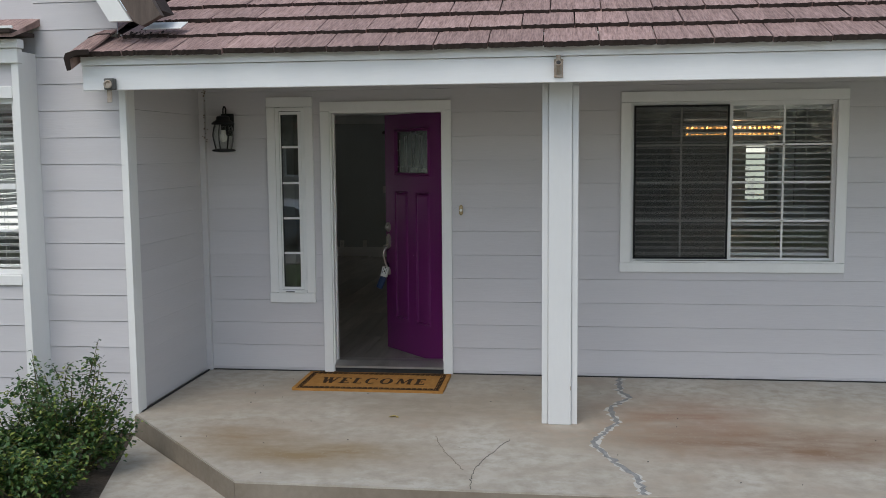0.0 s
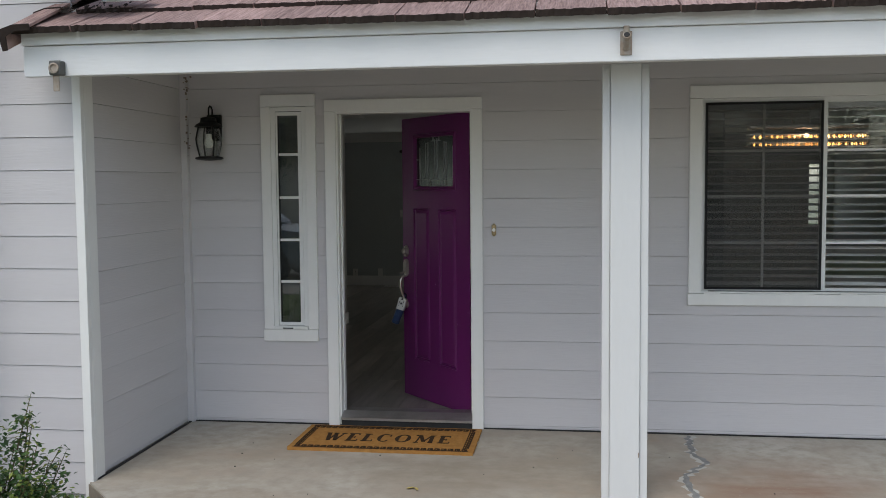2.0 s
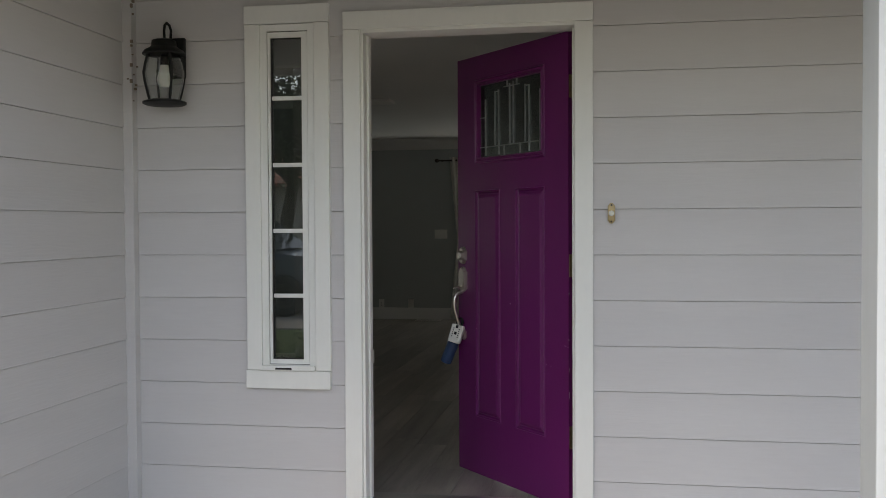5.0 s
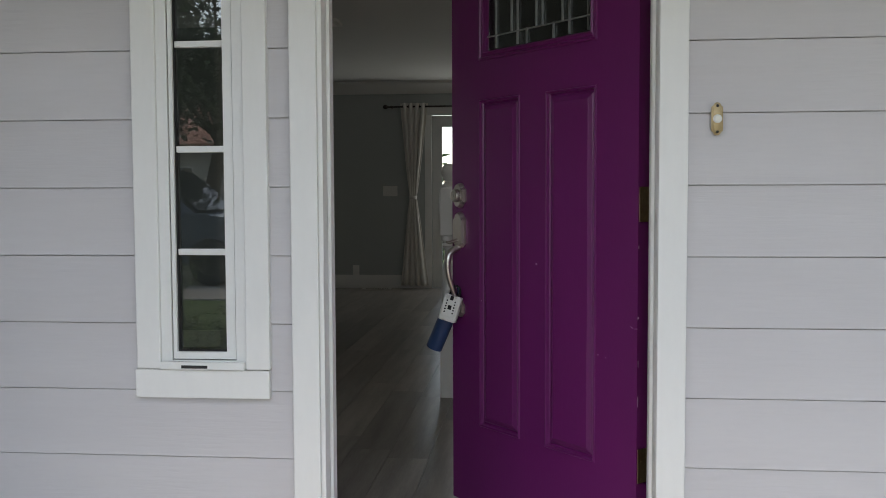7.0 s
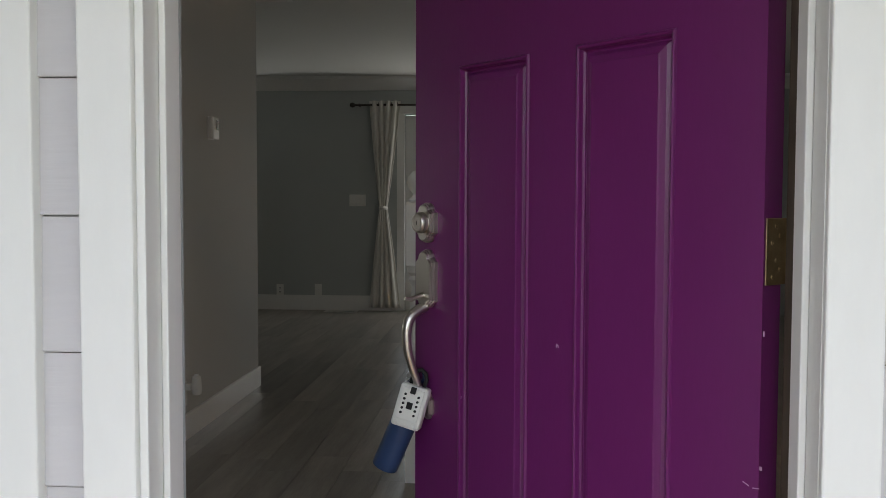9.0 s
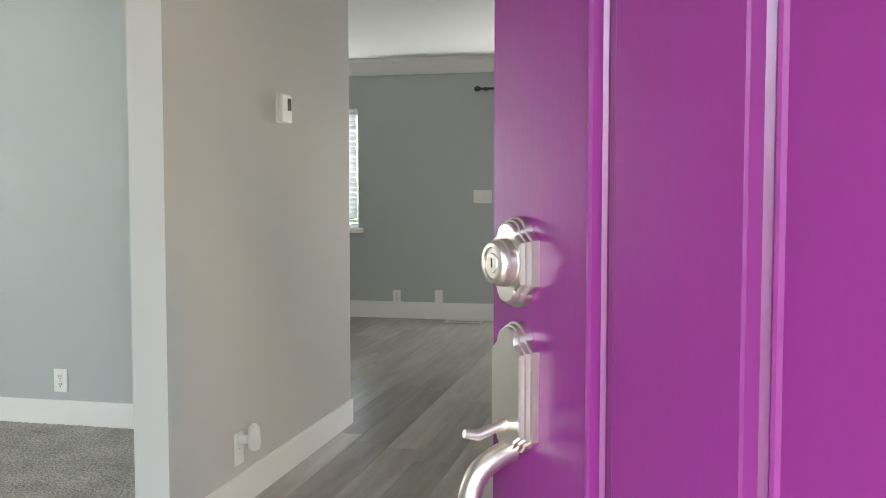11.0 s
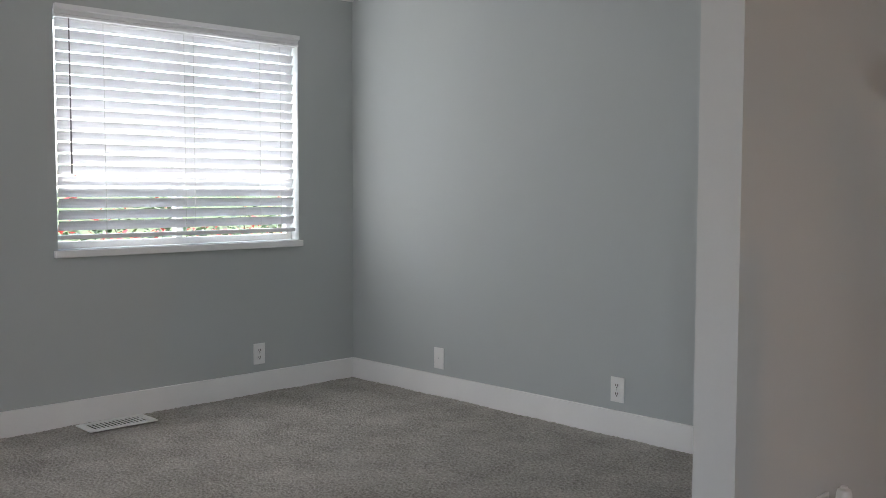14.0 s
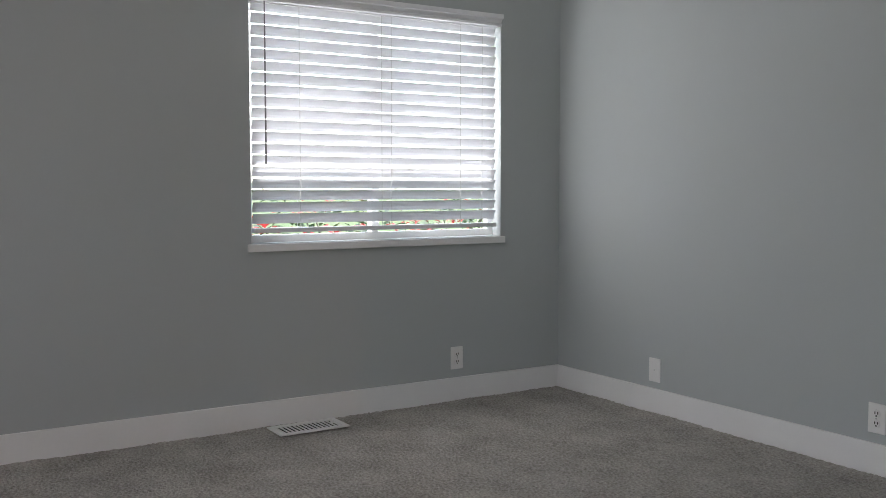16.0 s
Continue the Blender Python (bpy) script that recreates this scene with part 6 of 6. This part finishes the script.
def parked_car(m):
    """A tall five-door car along local x, its nose at +x."""
    car = thing("parked_car", "blue-grey tall estate car on the driveway", "car", m)
    lower = [(-2.32, 0.42), (-2.38, 0.75), (-2.34, 1.02), (1.15, 1.02), (2.15, 0.90), (2.34, 0.72), (2.34, 0.38), (1.95, 0.28), (-2.0, 0.28)]
    bm = extrude_poly(lower, "y", -0.90, 0.90)
    bmesh.ops.recalc_face_normals(bm, faces=bm.faces)
    bmesh.ops.bevel(bm, geom=bm.edges[:], offset=0.045, segments=2, affect="EDGES")
    body = part("body", bm, CARP, car, smooth=True)
    cab = bmesh.new()
    rings = []
    for z, xa, xb, hy in ((1.00, -2.28, 1.20, 0.86), (1.40, -2.16, 0.70, 0.76), (1.66, -1.98, 0.34, 0.68), (1.72, -1.80, 0.16, 0.62)):
        rings.append([cab.verts.new(p) for p in ((xa, -hy, z), (xb, -hy, z), (xb, hy, z), (xa, hy, z))])
    for a, b in zip(rings, rings[1:]):
        for i in range(4):
            k = (i + 1) % 4
            cab.faces.new((a[i], a[k], b[k], b[i]))
    cab.faces.new(rings[-1])
    part("cabin", cab, CARP, car)

    def side_glass(xa0, xb0, xa1, xb1):
        for sg in (-1, 1):
            bm2 = bmesh.new()
            q = [(xa0, sg * 0.862, 1.06), (xb0, sg * 0.862, 1.06), (xb1, sg * 0.722, 1.58), (xa1, sg * 0.722, 1.58)]
            outer = [bm2.verts.new(p) for p in q]
            inner = [bm2.verts.new((p[0], p[1] - sg * 0.03, p[2])) for p in q]
            bm2.faces.new(outer)
            bm2.faces.new(inner[::-1])
            for i in range(4):
                bm2.faces.new((outer[i], inner[i], inner[(i + 1) % 4], outer[(i + 1) % 4]))
            part("side_window", bm2, CARGL, car)
    side_glass(-0.10, 0.98, -0.10, 0.44)
    side_glass(-1.15, -0.20, -1.15, -0.20)
    side_glass(-2.08, -1.26, -1.92, -1.26)
    for q, nm in (([(1.19, -0.74, 1.06), (1.19, 0.74, 1.06), (0.50, 0.62, 1.62), (0.50, -0.62, 1.62)], "windscreen"), ([(-2.285, -0.74, 1.06), (-2.285, 0.74, 1.06), (-2.03, 0.62, 1.62), (-2.03, -0.62, 1.62)], "rear_window")):
        bm2 = bmesh.new()
        dx = 0.03 if nm == "windscreen" else -0.03
        outer = [bm2.verts.new((p[0] + dx, p[1], p[2])) for p in q]
        inner = [bm2.verts.new(p) for p in q]
        bm2.faces.new(outer)
        for i in range(4):
            bm2.faces.new((outer[i], inner[i], inner[(i + 1) % 4], outer[(i + 1) % 4]))
        part(nm, bm2, CARGL, car)
    for sg in (-1, 1):
        for wx in (-1.45, 1.45):
            wheel = part("wheel", lathe([(0.20, -0.10), (0.31, -0.11), (0.335, -0.08), (0.335, 0.08), (0.31, 0.11), (0.20, 0.10)], 24, (wx, sg * 0.82, 0.335), "y"), RUBBER, car, "black rubber tyre", smooth=True)
            part("rim", lathe([(0.0, 0.085 * sg), (0.05, 0.09 * sg), (0.18, 0.075 * sg), (0.205, 0.10 * sg)], 20, (wx, sg * 0.82, 0.335), "y"), ALU, wheel)
        part("headlight", box(2.10, 2.30, sg * 0.72 - 0.15, sg * 0.72 + 0.15, 0.70, 0.84, 0.02), LAMPC, car)
        part("tail_light", box(-2.40, -2.28, sg * 0.78 - 0.09, sg * 0.78 + 0.09, 0.72, 1.0, 0.02), TAILC, car)
        part("mirror", box(0.72, 0.86, sg * 0.97 - 0.09, sg * 0.97 + 0.09, 1.04, 1.18, 0.03), CARP, car)
        for dx in (-0.02, -1.05):
            part("door_handle", box(dx, dx + 0.16, sg * 0.90 - 0.015, sg * 0.90 + 0.015, 0.90, 0.93, 0.006), CARP, car)
    return car


parked_car(pose(-5.3, -11.3, -0.138, 0, 0, 4))
STUCCO = surface("pale_stucco", (0.50, 0.46, 0.40), (0.44, 0.40, 0.34), 0.85, scale=1.5, fine=40, bump=0.3)
REDTILE = surface("red_roof_tile", (0.36, 0.15, 0.09), (0.25, 0.10, 0.065), 0.8, scale=3, fine=12, bump=0.6, stretch=(6, 1, 1))
opp = thing("neighbour_house", "pale stucco house with red tiled roof across street", "house")
part("wall", wall_with_holes(-24.0, -5.0, -0.16, 2.75, [(-21.5, -19.3, 0.9, 2.1), (-16.5, -15.4, -0.15, 2.1), (-13.5, -11.0, 0.9, 2.1), (-9.0, -6.6, 0.9, 2.1)], lambda b, a, c, d, e: add_box(b, a, c, -29.2, -29.0, d, e)), STUCCO, opp)
part("wall", box(-24.0, -5.0, -38.0, -37.8, -0.16, 2.75), STUCCO, opp)
part("wall", box(-24.0, -23.8, -37.8, -29.2, -0.16, 2.75), STUCCO, opp)
part("wall", box(-5.2, -5.0, -37.8, -29.2, -0.16, 2.75), STUCCO, opp)
for wa, wb in ((-21.5, -19.3), (-13.5, -11.0), (-9.0, -6.6)):
    wf = part("window", wall_with_holes(wa, wb, 0.9, 2.1, [(wa + 0.06, (wa + wb) / 2 - 0.03, 0.96, 2.04), ((wa + wb) / 2 + 0.03, wb - 0.06, 0.96, 2.04)], lambda b, a, c, d, e: add_box(b, a, c, -29.12, -29.04, d, e)), VINYL, opp)
    part("pane", box(wa + 0.06, wb - 0.06, -29.10, -29.08, 0.96, 2.04), CARGL, wf)
part("door", box(-16.5, -15.4, -29.14, -29.08, -0.15, 2.1, 0.01), BARK, opp)
part("roof", extrude_poly([(-28.3, 2.70), (-33.5, 4.75), (-38.7, 2.70), (-38.7, 2.82), (-33.5, 4.88), (-28.3, 2.82)], "x", -24.6, -4.4), REDTILE, opp)
for gx in (-23.99, -5.19):
    part("gable", extrude_poly([(-29.0, 2.75), (-33.5, 4.55), (-38.0, 2.75)], "x", gx, gx + 0.18), STUCCO, opp)

# ---- base strips under the siding ----
for a, b in ((-1.045, -0.082), (0.990, 5.50)):
    tagged(part("trim_base_strip", box(a, b, -0.0115, 0.0, 0.0075, 0.0262, 0.002), SIDING), "pale grey starter strip along the porch floor", "trim", kind="structure")
tagged(part("trim_base_strip", box(-1.10, -1.0885, -1.27, -0.056, 0.0085, 0.0262, 0.002), SIDING), "pale grey starter strip along the porch floor", "trim", kind="structure")

# ---- lap siding boards ----


def siding(parent, u0, u1, z_first, step, z_top, holes, m):
    """Lap boards from u0 to u1, course by course, cut round the holes (u0, u1, z0, z1)."""
    cache = {}

    def board(s0, s1, z, h):
        key = (round(s1 - s0, 4), round(h, 4))
        if key not in cache:
            bm = extrude_poly([(0.0, 0.0), (-0.0125, 0.0), (-0.0140, 0.0020), (-0.0132, 0.006), (-0.0088, h), (0.0, h)], "x", 0.0, key[0])
            bmesh.ops.recalc_face_normals(bm, faces=bm.faces)
            me = bpy.data.meshes.new("siding_board")
            bm.to_mesh(me)
            bm.free()
            me.materials.append(SIDING)
            cache[key] = me
        shared("siding_board", cache[key], parent, m @ pose(s0, 0, z))

    z = z_first
    while z < z_top:
        h = min(step - 0.0021, z_top - z)
        spans = [(u0, u1)]
        for a, b, lo, hi in holes:
            if lo < z + h - 0.002 and hi > z + 0.002:
                spans = [q for s0, s1 in spans for q in ((s0, min(s1, a)), (max(s0, b), s1)) if q[1] - q[0] > 0.01]
                if lo - z > 0.012:
                    board(a, b, z, lo - z)
                if z + h - hi > 0.012:
                    board(a, b, hi, z + h - hi)
        for s0, s1 in spans:
            board(s0, s1, z, h)
        z += step


siding(front, -1.045, 5.50, 0.0275, 0.1904, 2.514, [(-0.526, -0.146, 0.605, 2.255), (-0.08, 0.988, 0.0, 2.215), (2.322, 4.022, 0.865, 2.255)], Matrix())
siding(wing_side, -1.27, -0.055, 0.0275, 0.1904, 2.514, [], pose(-1.10, 0, 0, 0, 0, 90))
siding(wing_front, -1.72, -1.122, 0.469 - 3 * 0.1825, 0.1825, 3.3, [], pose(0, -1.37, 0))
siding(bay, -3.6, -1.772, -0.08, 0.1825, 0.93, [], pose(0, -1.57, 0))

# ---- floor planks ----


def planks(parent, x0, x1, y0, y1, seed, far):
    rnd = random.Random(seed)
    w, length = 0.178, 1.21
    cache = {}
    rest = bmesh.new()
    x = x0
    while x < x1 - 0.01:
        w_ = min(w, x1 - x)
        y = y0 - rnd.uniform(0, length)
        while y < y1:
            a, b = max(y, y0), min(y + length, y1)
            if b - a > 0.03:
                if x > far:
                    add_box(rest, x + 0.001, x + w_ - 0.001, a + 0.001, b - 0.001, FLOOR - 0.008, FLOOR)
                else:
                    key = (round(w_, 3), round(b - a, 2))
                    if key not in cache:
                        bm = box(0.0003, key[0] - 0.0003, 0.0003, b - a - 0.0003, -0.008, 0.0)
                        for v in bm.verts:
                            if v.co.z > -0.004:
                                v.co.x += 0.0006 if v.co.x < key[0] / 2 else -0.0006
                        bmesh.ops.recalc_face_normals(bm, faces=bm.faces)
                        me = bpy.data.meshes.new("plank")
                        bm.to_mesh(me)
                        bm.free()
                        me.materials.append(PLANKW)
                        cache[key] = me
                    shared("plank", cache[key], parent, pose(x, a, FLOOR))
            y += length
        x += w
    if rest.verts:
        ob = part("far_planks", rest, PLANKW, parent)
        ob["kind"] = "stuff"
    else:
        rest.free()


planks(wood_floor, -1.10, 5.35, 0.152, 8.45, 5, 2.2)
planks(wood_far, -4.475, -1.10, 4.33, 8.45, 6, 9.0)

bm = bmesh.new()
drn = random.Random(77)
for k in range(30):
    z = 2.42 - abs(drn.gauss(0, 0.24))
    x, y = -1.045 + abs(drn.gauss(0, 0.012)), -0.058 - abs(drn.gauss(0, 0.014))
    r = drn.uniform(0.0015, 0.0065)
    add_box(bm, x - 0.004, x + r, y - r, y + 0.004, z - r, z + r * drn.uniform(0.5, 2.0))
tagged(part("corner_dirt", bm, surface("cobweb_dirt", (0.26, 0.21, 0.17), (0.18, 0.14, 0.11), 0.95)), "brown cobweb dirt in the porch corner", "dirt", kind="stuff")
